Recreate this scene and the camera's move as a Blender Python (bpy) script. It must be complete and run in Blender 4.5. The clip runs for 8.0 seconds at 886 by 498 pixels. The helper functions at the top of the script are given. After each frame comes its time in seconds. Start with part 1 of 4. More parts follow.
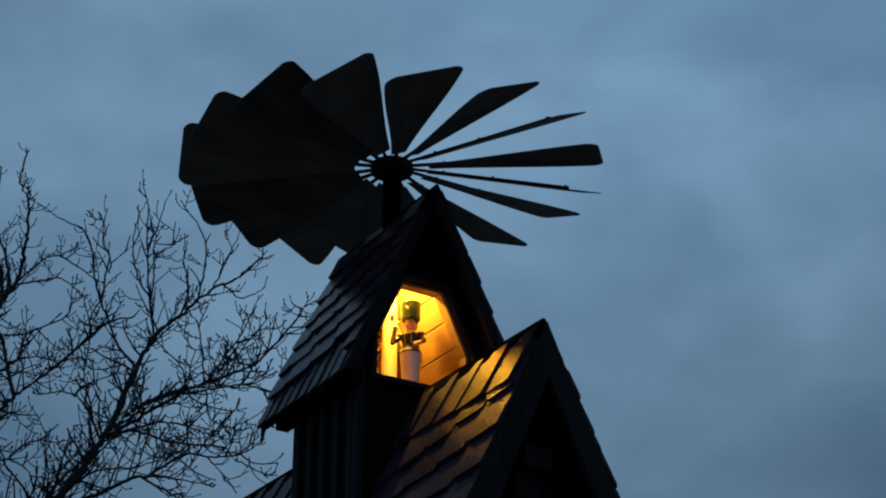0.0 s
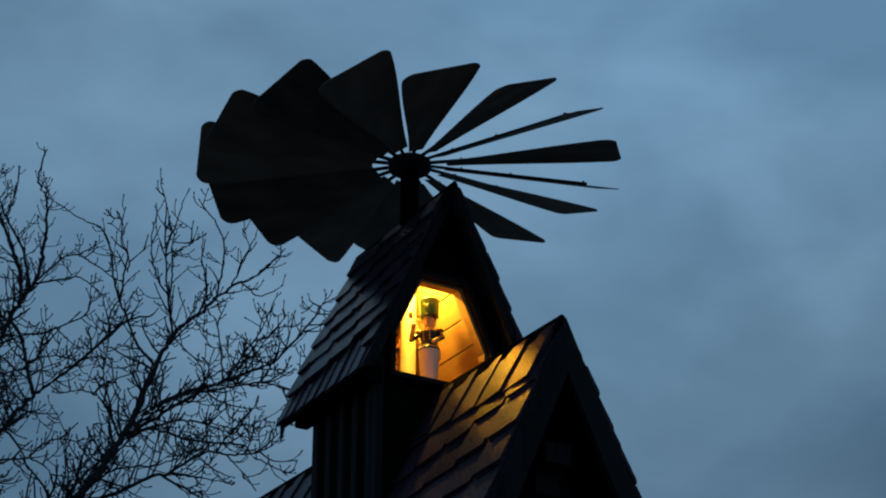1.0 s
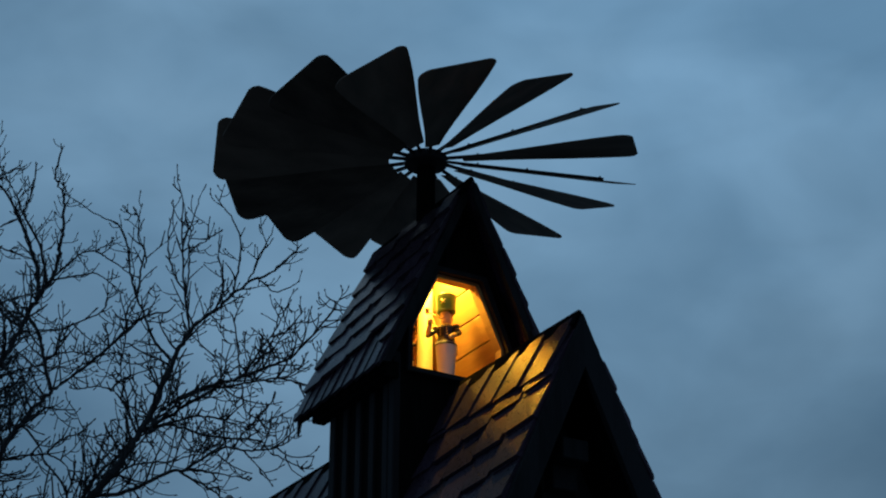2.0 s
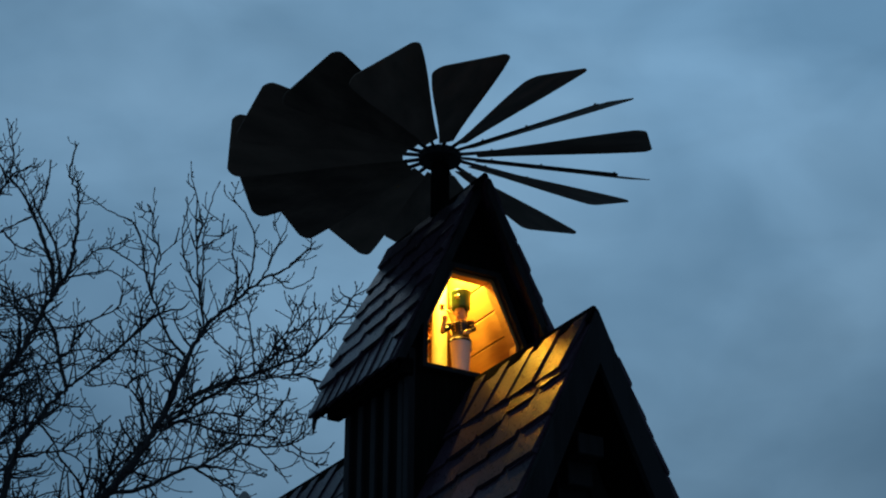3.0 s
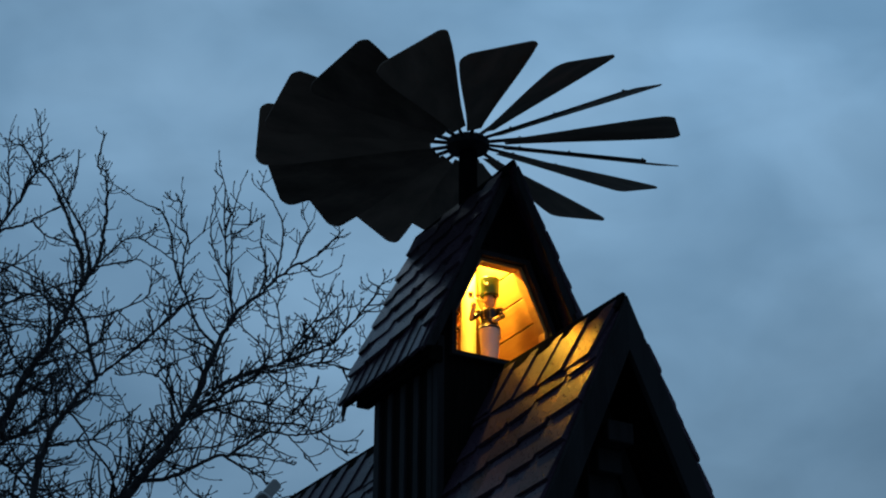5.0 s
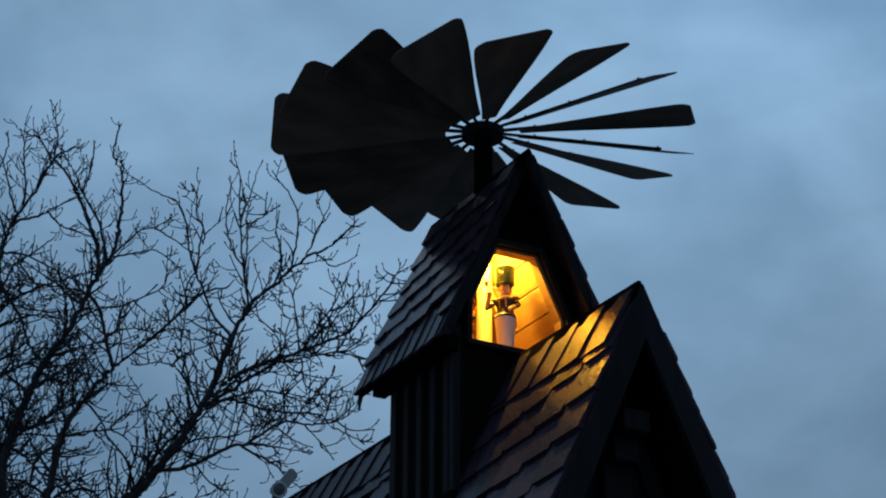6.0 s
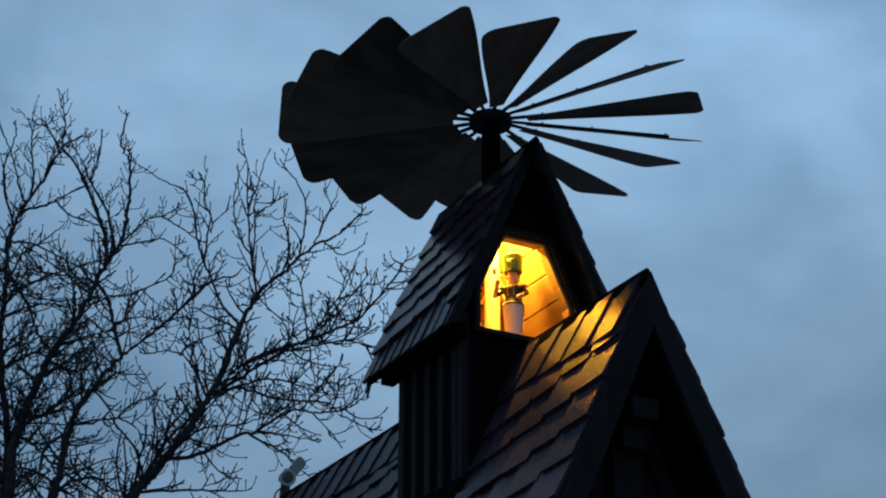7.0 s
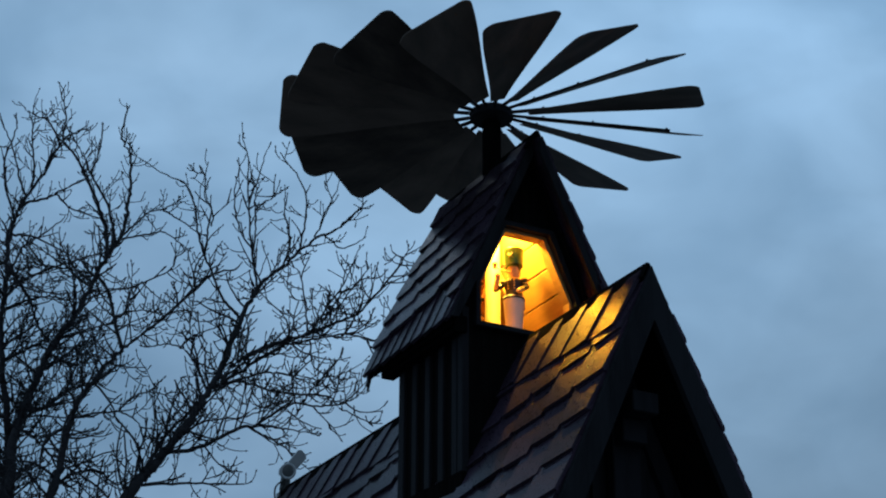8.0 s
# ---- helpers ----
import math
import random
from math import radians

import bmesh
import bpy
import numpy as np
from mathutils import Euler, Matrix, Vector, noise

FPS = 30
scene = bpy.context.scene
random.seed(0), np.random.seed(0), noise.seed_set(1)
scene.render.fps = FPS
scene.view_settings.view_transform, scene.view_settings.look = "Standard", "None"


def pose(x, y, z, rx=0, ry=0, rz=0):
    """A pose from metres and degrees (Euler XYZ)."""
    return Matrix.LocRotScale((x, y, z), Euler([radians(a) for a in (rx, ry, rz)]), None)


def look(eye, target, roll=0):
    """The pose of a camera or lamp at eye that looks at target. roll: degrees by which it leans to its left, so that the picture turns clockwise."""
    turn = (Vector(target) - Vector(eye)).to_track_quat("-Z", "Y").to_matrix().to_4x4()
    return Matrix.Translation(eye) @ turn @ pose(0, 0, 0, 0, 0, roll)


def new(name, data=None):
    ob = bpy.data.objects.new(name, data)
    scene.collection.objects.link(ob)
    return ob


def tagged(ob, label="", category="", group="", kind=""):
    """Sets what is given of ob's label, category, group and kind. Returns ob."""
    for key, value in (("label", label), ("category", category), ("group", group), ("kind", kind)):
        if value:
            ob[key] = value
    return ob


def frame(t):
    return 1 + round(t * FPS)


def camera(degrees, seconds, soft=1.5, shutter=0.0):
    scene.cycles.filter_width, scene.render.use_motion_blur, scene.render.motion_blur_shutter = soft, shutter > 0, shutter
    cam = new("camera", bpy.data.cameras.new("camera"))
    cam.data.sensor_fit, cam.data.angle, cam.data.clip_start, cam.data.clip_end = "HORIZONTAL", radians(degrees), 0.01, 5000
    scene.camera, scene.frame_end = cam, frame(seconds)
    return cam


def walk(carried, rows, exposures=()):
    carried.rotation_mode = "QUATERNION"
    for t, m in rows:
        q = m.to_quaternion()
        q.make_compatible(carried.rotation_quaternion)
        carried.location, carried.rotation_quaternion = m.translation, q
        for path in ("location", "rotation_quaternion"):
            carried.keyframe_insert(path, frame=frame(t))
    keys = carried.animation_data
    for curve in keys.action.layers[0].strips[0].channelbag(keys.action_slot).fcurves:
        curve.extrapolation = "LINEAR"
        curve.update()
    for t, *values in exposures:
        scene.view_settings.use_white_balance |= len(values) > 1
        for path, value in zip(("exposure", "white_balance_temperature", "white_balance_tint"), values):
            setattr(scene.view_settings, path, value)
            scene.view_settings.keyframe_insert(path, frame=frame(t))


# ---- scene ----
cam = camera(29.26, 8.0, soft=2.1)
PATH = [
    (0.0, (-5.062, -8.856, 1.600), (-0.339, -1.212, 5.989), -0.03),
    (0.5, (-5.064, -8.855, 1.600), (-0.383, -1.180, 5.981), -0.08),
    (1.0, (-5.066, -8.853, 1.600), (-0.426, -1.149, 5.973), -0.06),
    (1.5, (-5.068, -8.852, 1.600), (-0.467, -1.118, 5.961), 0.03),
    (3.0, (-5.074, -8.848, 1.600), (-0.573, -1.038, 5.929), 0.11),
    (3.5, (-5.076, -8.847, 1.600), (-0.605, -1.014, 5.918), 0.18),
    (4.0, (-5.077, -8.846, 1.600), (-0.635, -0.988, 5.902), 0.31),
    (4.5, (-5.079, -8.845, 1.600), (-0.668, -0.960, 5.885), 0.27),
    (6.0, (-5.085, -8.842, 1.600), (-0.771, -0.860, 5.803), 0.22),
    (6.5, (-5.087, -8.842, 1.600), (-0.792, -0.831, 5.770), 0.19),
    (7.0, (-5.087, -8.841, 1.600), (-0.798, -0.812, 5.739), 0.20),
    (7.5, (-5.088, -8.841, 1.600), (-0.799, -0.801, 5.718), 0.32),
    (8.0, (-5.088, -8.841, 1.600), (-0.794, -0.797, 5.706), 0.33),
]
EXPOSURES = [(0.0, -0.29, 6460, 9.5), (1.5, -0.26, 6310, 6), (3.5, -0.08, 6300, 6), (4.5, 0.02, 6350, 7), (6.5, 0.35, 6690, 13), (8.0, 0.52, 6710, 13)]
walk(cam, [(t, look(e, g, r)) for t, e, g, r in PATH], EXPOSURES)

# ---- world and lights ----
SUN_EL, SUN_ROT = radians(6), radians(200)
world = bpy.data.worlds.new("dusk_sky")
scene.world = world
world.use_nodes = True
wn, wl = world.node_tree.nodes, world.node_tree.links
wn.clear()
w_out = wn.new("ShaderNodeOutputWorld")
w_bg = wn.new("ShaderNodeBackground")
w_sky = wn.new("ShaderNodeTexSky")
w_sky.sky_type, w_sky.sun_disc, w_sky.sun_elevation, w_sky.sun_rotation = "NISHITA", False, SUN_EL, SUN_ROT
w_co = wn.new("ShaderNodeTexCoord")
w_map = wn.new("ShaderNodeMapping")
w_map.inputs["Scale"].default_value = (1.0, 1.0, 1.7)
w_map.inputs["Location"].default_value = (2.1, 1.7, 0.9)
w_big = wn.new("ShaderNodeTexNoise")
w_big.inputs["Scale"].default_value, w_big.inputs["Detail"].default_value = 5.0, 4.0
w_big.inputs["Roughness"].default_value, w_big.inputs["Distortion"].default_value = 0.45, 0.4
w_ramp = wn.new("ShaderNodeValToRGB")
w_ramp.color_ramp.elements[0].position, w_ramp.color_ramp.elements[0].color = 0.34, (0.125, 0.240, 0.375, 1)
w_ramp.color_ramp.elements[1].position, w_ramp.color_ramp.elements[1].color = 0.66, (0.214, 0.368, 0.540, 1)
w_dim = wn.new("ShaderNodeMix")
w_dim.data_type, w_dim.blend_type = "RGBA", "MULTIPLY"
w_dim.inputs["Factor"].default_value = 1.0
w_dim.inputs["B"].default_value = (0.05, 0.06, 0.08, 1)
w_mix = wn.new("ShaderNodeMix")
w_mix.data_type = "RGBA"
w_mix.inputs["Factor"].default_value = 0.93
wl.new(w_co.outputs["Generated"], w_map.inputs["Vector"])
wl.new(w_map.outputs["Vector"], w_big.inputs["Vector"])
wl.new(w_big.outputs["Fac"], w_ramp.inputs["Fac"])
wl.new(w_sky.outputs["Color"], w_dim.inputs["A"])
wl.new(w_dim.outputs["Result"], w_mix.inputs["A"])
wl.new(w_ramp.outputs["Color"], w_mix.inputs["B"])
# the cloud bank thickens towards the horizon on the far side
w_dot = wn.new("ShaderNodeVectorMath")
w_dot.operation = "DOT_PRODUCT"
w_dot.inputs[1].default_value = (0.48, -0.27, -1.0)
w_bank = wn.new("ShaderNodeMapRange")
w_bank.inputs["From Min"].default_value, w_bank.inputs["From Max"].default_value = -0.42, -0.08
w_bank.inputs["To Min"].default_value, w_bank.inputs["To Max"].default_value = 1.0, 0.6
w_bank.interpolation_type = "SMOOTHSTEP"
wl.new(w_co.outputs["Generated"], w_dot.inputs[0])
wl.new(w_dot.outputs["Value"], w_bank.inputs["Value"])
# thinner cloud high up lets more light through
w_up = wn.new("ShaderNodeVectorMath")
w_up.operation = "DOT_PRODUCT"
w_up.inputs[1].default_value = (0.35, -0.2, 0.8)
w_thin = wn.new("ShaderNodeMapRange")
w_thin.inputs["From Min"].default_value, w_thin.inputs["From Max"].default_value = 0.34, 0.56
w_thin.inputs["To Min"].default_value, w_thin.inputs["To Max"].default_value = 1.0, 1.24
w_thin.interpolation_type = "SMOOTHSTEP"
w_both = wn.new("ShaderNodeMath")
w_both.operation = "MULTIPLY"
wl.new(w_co.outputs["Generated"], w_up.inputs[0])
wl.new(w_up.outputs["Value"], w_thin.inputs["Value"])
wl.new(w_bank.outputs["Result"], w_both.inputs[0])
wl.new(w_thin.outputs["Result"], w_both.inputs[1])
# and low on the side of the trees
w_side = wn.new("ShaderNodeVectorMath")
w_side.operation = "DOT_PRODUCT"
w_side.inputs[1].default_value = (-0.3, 0.3, -1.2)
w_low = wn.new("ShaderNodeMapRange")
w_low.inputs["From Min"].default_value, w_low.inputs["From Max"].default_value = -0.36, -0.20
w_low.inputs["To Min"].default_value, w_low.inputs["To Max"].default_value = 1.0, 0.80
w_low.interpolation_type = "SMOOTHSTEP"
w_all = wn.new("ShaderNodeMath")
w_all.operation = "MULTIPLY"
wl.new(w_co.outputs["Generated"], w_side.inputs[0])
wl.new(w_side.outputs["Value"], w_low.inputs["Value"])
wl.new(w_both.outputs["Value"], w_all.inputs[0])
wl.new(w_low.outputs["Result"], w_all.inputs[1])
# a brighter break in the cloud high over the rotor
w_break = wn.new("ShaderNodeVectorMath")
w_break.operation = "DOT_PRODUCT"
w_break.inputs[1].default_value = (0.5, 0.671, 0.547)
w_lobe = wn.new("ShaderNodeMapRange")
w_lobe.inputs["From Min"].default_value, w_lobe.inputs["From Max"].default_value = 0.9905, 0.9998
w_lobe.inputs["To Min"].default_value, w_lobe.inputs["To Max"].default_value = 1.0, 1.11
w_lobe.interpolation_type = "SMOOTHSTEP"
w_sum = wn.new("ShaderNodeMath")
w_sum.operation = "MULTIPLY"
wl.new(w_co.outputs["Generated"], w_break.inputs[0])
wl.new(w_break.outputs["Value"], w_lobe.inputs["Value"])
wl.new(w_all.outputs["Value"], w_sum.inputs[0])
wl.new(w_lobe.outputs["Result"], w_sum.inputs[1])
# small soft lumps in the cloud
w_lump = wn.new("ShaderNodeTexNoise")
w_lump.inputs["Scale"].default_value, w_lump.inputs["Detail"].default_value, w_lump.inputs["Distortion"].default_value = 13.0, 4.0, 0.6
w_soft = wn.new("ShaderNodeMapRange")
w_soft.inputs["From Min"].default_value, w_soft.inputs["From Max"].default_value = 0.3, 0.7
w_soft.inputs["To Min"].default_value, w_soft.inputs["To Max"].default_value = 0.93, 1.05
w_cloud = wn.new("ShaderNodeMath")
w_cloud.operation = "MULTIPLY"
wl.new(w_map.outputs["Vector"], w_lump.inputs["Vector"])
wl.new(w_lump.outputs["Fac"], w_soft.inputs["Value"])
wl.new(w_sum.outputs["Value"], w_cloud.inputs[0])
wl.new(w_soft.outputs["Result"], w_cloud.inputs[1])
w_mul = wn.new("ShaderNodeVectorMath")
w_mul.operation = "SCALE"
wl.new(w_mix.outputs["Result"], w_mul.inputs[0])
wl.new(w_cloud.outputs["Value"], w_mul.inputs["Scale"])
wl.new(w_mul.outputs["Vector"], w_bg.inputs["Color"])
wl.new(w_bg.outputs["Background"], w_out.inputs["Surface"])
w_bg.inputs["Strength"].default_value = 1.0

sun = new("sun", bpy.data.lights.new("sun", "SUN"))
sun.data.energy, sun.data.angle, sun.data.color = 0.06, radians(25), (1.0, 0.96, 0.9)
sun.matrix_basis = look((0, 0, 30), (-7, -18, 12))

BULB = Vector((-0.035, -0.157, 6.328))
bulb_light = new("bulb_light", bpy.data.lights.new("bulb_light", "POINT"))
bulb_light.data.energy, bulb_light.data.color, bulb_light.data.shadow_soft_size = 158.0, (1.0, 0.65, 0.07), 0.035
bulb_light.location = BULB


# ---- materials ----
def material(name, dark, light, scale=8.0, rough=0.6, stretch=(1, 1, 1), bump=0.15, grain=60.0, metal=0.0, spec=0.5, spread=0.25, speck=0.6, lo=0.45, hi=1.0):
    """A surface with broad variation and a fine grain, in object space."""
    m = bpy.data.materials.new(name)
    m.use_nodes = True
    n, l = m.node_tree.nodes, m.node_tree.links
    b = n["Principled BSDF"]
    co, mp = n.new("ShaderNodeTexCoord"), n.new("ShaderNodeMapping")
    mp.inputs["Scale"].default_value = stretch
    l.new(co.outputs["Object"], mp.inputs["Vector"])
    big, fine = n.new("ShaderNodeTexNoise"), n.new("ShaderNodeTexNoise")
    big.inputs["Scale"].default_value, big.inputs["Detail"].default_value = scale, 4
    fine.inputs["Scale"].default_value, fine.inputs["Detail"].default_value = grain, 6
    info = n.new("ShaderNodeObjectInfo")
    l.new(mp.outputs["Vector"], big.inputs["Vector"])
    l.new(mp.outputs["Vector"], fine.inputs["Vector"])
    add = n.new("ShaderNodeMath")
    add.operation = "MULTIPLY_ADD"
    l.new(fine.outputs["Fac"], add.inputs[0])
    add.inputs[1].default_value = speck
    l.new(big.outputs["Fac"], add.inputs[2])
    rnd = n.new("ShaderNodeMath")
    rnd.operation = "MULTIPLY_ADD"
    l.new(info.outputs["Random"], rnd.inputs[0])
    rnd.inputs[1].default_value = spread
    l.new(add.outputs[0], rnd.inputs[2])
    ramp = n.new("ShaderNodeValToRGB")
    ramp.color_ramp.elements[0].color, ramp.color_ramp.elements[1].color = (*dark, 1), (*light, 1)
    span = n.new("ShaderNodeMapRange")
    span.inputs["From Min"].default_value, span.inputs["From Max"].default_value = lo, hi
    l.new(rnd.outputs[0], span.inputs["Value"])
    l.new(span.outputs["Result"], ramp.inputs["Fac"])
    l.new(ramp.outputs["Color"], b.inputs["Base Color"])
    rr = n.new("ShaderNodeMapRange")
    rr.inputs["To Min"].default_value, rr.inputs["To Max"].default_value = max(0.05, rough - 0.12), min(1, rough + 0.15)
    l.new(fine.outputs["Fac"], rr.inputs["Value"])
    l.new(rr.outputs["Result"], b.inputs["Roughness"])
    bp = n.new("ShaderNodeBump")
    bp.inputs["Strength"].default_value, bp.inputs["Distance"].default_value = bump, 0.01
    l.new(add.outputs[0], bp.inputs["Height"])
    l.new(bp.outputs["Normal"], b.inputs["Normal"])
    b.inputs["Metallic"].default_value = metal
    b.inputs["Specular IOR Level"].default_value = spec
    return m


SLATE = material("slate", (0.0078, 0.0052, 0.0072), (0.040, 0.0250, 0.0390), 6, 0.29, bump=0.15, grain=50, spread=0.6, speck=1.0, spec=0.085, lo=0.75, hi=1.75)
# small dark knots and pits on the slates, differing from slate to slate
_sn, _sl = SLATE.node_tree.nodes, SLATE.node_tree.links
_sb = _sn["Principled BSDF"]
_from = _sb.inputs["Base Color"].links[0].from_socket
_co, _inf, _shift, _pit, _cut, _mul = _sn.new("ShaderNodeTexCoord"), _sn.new("ShaderNodeObjectInfo"), _sn.new("ShaderNodeVectorMath"), _sn.new("ShaderNodeTexVoronoi"), _sn.new("ShaderNodeMapRange"), _sn.new("ShaderNodeMix")
_shift.operation = "MULTIPLY_ADD"
_shift.inputs[1].default_value = (7.0, 11.0, 5.0)
_sl.new(_inf.outputs["Random"], _shift.inputs[0])
_sl.new(_co.outputs["Object"], _shift.inputs[2])
_sl.new(_shift.outputs["Vector"], _pit.inputs["Vector"])
_pit.inputs["Scale"].default_value = 9.0
_cut.inputs["From Min"].default_value, _cut.inputs["From Max"].default_value = 0.05, 0.11
_cut.inputs["To Min"].default_value, _cut.inputs["To Max"].default_value = 0.25, 1.0
_sl.new(_pit.outputs["Distance"], _cut.inputs["Value"])
_mul.data_type, _mul.blend_type = "RGBA", "MULTIPLY"
_mul.inputs["Factor"].default_value = 1.0
_sl.new(_from, _mul.inputs["A"])
_sl.new(_cut.outputs["Result"], _mul.inputs["B"])
_sl.new(_mul.outputs["Result"], _sb.inputs["Base Color"])
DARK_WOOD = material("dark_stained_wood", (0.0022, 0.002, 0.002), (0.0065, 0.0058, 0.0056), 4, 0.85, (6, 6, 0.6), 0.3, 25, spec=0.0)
DARK_BOARD = material("dark_painted_board", (0.0034, 0.0034, 0.0042), (0.0130, 0.0125, 0.0145), 4, 0.7, (5, 5, 0.5), 0.4, 30, spec=0.06)
BLADE = material("dark_blade_wood", (0.010, 0.0078, 0.0066), (0.128, 0.092, 0.074), 2.5, 0.75, (1, 3, 3), bump=0.2, grain=24, spec=0.2, spread=0.7, speck=0.35, lo=0.5, hi=1.5)
IRON = material("black_iron", (0.012, 0.012, 0.012), (0.03, 0.028, 0.026), 10, 0.5, metal=0.4, grain=80)
PINE = material("pine", (0.17, 0.068, 0.020), (0.33, 0.160, 0.052), 3, 0.5, (1, 0.35, 3), 0.12, 14, spread=0.2)
CREAM = material("cream_paint", (0.30, 0.245, 0.14), (0.42, 0.35, 0.21), 4, 0.4, bump=0.05)
BARK = material("bark", (0.008, 0.0075, 0.0085), (0.026, 0.0245, 0.027), 12, 0.85, bump=0.5, grain=50, spec=0.15)
GROUND = material("paving_ground", (0.11, 0.105, 0.10), (0.20, 0.19, 0.18), 0.8, 0.8, bump=0.3, grain=12)
PLASTIC = material("grey_plastic", (0.05, 0.052, 0.055), (0.09, 0.093, 0.096), 10, 0.4, bump=0.03)
PALE_PLASTIC = material("pale_grey_plastic", (0.28, 0.285, 0.29), (0.40, 0.405, 0.41), 10, 0.45, bump=0.03)
LENS = material("black_glass", (0.008, 0.008, 0.01), (0.015, 0.015, 0.018), 10, 0.3, bump=0.0)
CABLE = material("black_rubber", (0.012, 0.012, 0.012), (0.02, 0.02, 0.02), 10, 0.6, bump=0.05)

DOLL = bpy.data.materials.new("painted_doll_wood")
DOLL.use_nodes = True
_dn, _dl = DOLL.node_tree.nodes, DOLL.node_tree.links
_att = _dn.new("ShaderNodeAttribute")
_att.attribute_name = "paint"
_dl.new(_att.outputs["Color"], _dn["Principled BSDF"].inputs["Base Color"])
_dn["Principled BSDF"].inputs["Roughness"].default_value = 0.36

GLOW = bpy.data.materials.new("warm_bulb_glass")
GLOW.use_nodes = True
GLOW.node_tree.nodes["Principled BSDF"].inputs["Emission Color"].default_value = (1.0, 0.62, 0.2, 1)
GLOW.node_tree.nodes["Principled BSDF"].inputs["Emission Strength"].default_value = 6.0


# ---- mesh helpers ----
def mesh_of(name, bm, mat):
    bmesh.ops.recalc_face_normals(bm, faces=bm.faces[:])
    me = bpy.data.meshes.new(name)
    bm.to_mesh(me)
    bm.free()
    me.materials.append(mat)
    return me


def part(name, bm, mat, parent=None, label="", smooth=False):
    me = mesh_of(name, bm, mat)
    if smooth:
        for p in me.polygons:
            p.use_smooth = True
    ob = new(name, me)
    ob.parent = parent
    return tagged(ob, label)


def thing(name, label, category, place=(0, 0, 0), group="", kind=""):
    ob = new(name)
    ob.location = place
    ob.empty_display_size = 0.2
    return tagged(ob, label, category, group, kind)


def box(bm, lo, hi, m=Matrix(), bevel=0.0):
    """A box from corner to corner, with its edges eased."""
    lo, hi = Vector(lo), Vector(hi)
    made = bmesh.ops.create_cube(bm, size=1.0, matrix=m @ Matrix.Translation((lo + hi) / 2) @ Matrix.Diagonal((*(hi - lo), 1)))
    if bevel:
        edges = list({e for v in made["verts"] for e in v.link_edges})
        bmesh.ops.bevel(bm, geom=edges, offset=bevel, segments=1, affect="EDGES")
    return bm


def prism(bm, outline, depth, m=Matrix(), hole=None):
    """A flat outline in local x and y, thickened along local z from 0 to depth, with an optional hole."""
    def ring(pts):
        vs = [bm.verts.new(m @ Vector((x, y, 0))) for x, y in pts]
        return [bm.edges.new((vs[i], vs[(i + 1) % len(vs)])) for i in range(len(vs))]
    edges = ring(outline)
    if hole:
        edges += ring(hole)
        faces = [g for g in bmesh.ops.triangle_fill(bm, use_beauty=True, edges=edges)["geom"] if isinstance(g, bmesh.types.BMFace)]
    else:
        faces = [bm.faces.new([e.verts[0] if e.verts[0] in edges[i - 1].verts else e.verts[1] for i, e in enumerate(edges)])]
    top = bmesh.ops.extrude_face_region(bm, geom=faces)
    shift = m.to_3x3() @ Vector((0, 0, depth))
    bmesh.ops.translate(bm, vec=shift, verts=[g for g in top["geom"] if isinstance(g, bmesh.types.BMVert)])
    return bm


def rod(bm, a, b, r0, r1=None, sides=10):
    a, b = Vector(a), Vector(b)
    d = b - a
    bmesh.ops.create_cone(bm, cap_ends=True, segments=sides, radius1=r0, radius2=r0 if r1 is None else r1, depth=d.length,
                          matrix=Matrix.Translation((a + b) / 2) @ d.to_track_quat("Z", "Y").to_matrix().to_4x4())
    return bm


def lathe(bm, profile, sides=20, m=Matrix()):
    """A turned solid from rows of radius and height."""
    rings = []
    for r, z in profile:
        rings.append([bm.verts.new(m @ Vector((r * math.cos(2 * math.pi * i / sides), r * math.sin(2 * math.pi * i / sides), z))) for i in range(sides)])
    for a, b in zip(rings, rings[1:]):
        for i in range(sides):
            bm.faces.new((a[i], a[(i + 1) % sides], b[(i + 1) % sides], b[i]))
    bm.faces.new(rings[0][::-1])
    bm.faces.new(rings[-1])
    return bm


def upright(y):
    """Local x along the world's x, local y up, local z towards the back, in the plane y."""
    return Matrix(((1, 0, 0, 0), (0, 0, 1, y), (0, 1, 0, 0), (0, 0, 0, 1)))


# ---- ground ----
bm = bmesh.new()
bmesh.ops.create_grid(bm, x_segments=40, y_segments=40, size=600)
ground = tagged(part("ground", bm, GROUND), "dark grey paved ground of the market square", "ground", kind="structure")

# ---- hut: body ----
ZR, KL = 5.335, 0.45            # main ridge height, run per rise of the main roof
YF, YB = -1.74, 3.36            # front and back rakes of the main roof
XE = 1.45                       # half the width at the eaves
ZE = ZR - XE / KL
hut = thing("market_hut", "dark wooden market hut with steep slate roof and a lit turret", "hut")


def gable(half, low, peak, k):
    """A gable outline: half width, bottom, and the roof's peak and run per rise."""
    return [(-half, low), (half, low), (half, peak - half / k), (0, peak), (-half, peak - half / k)]


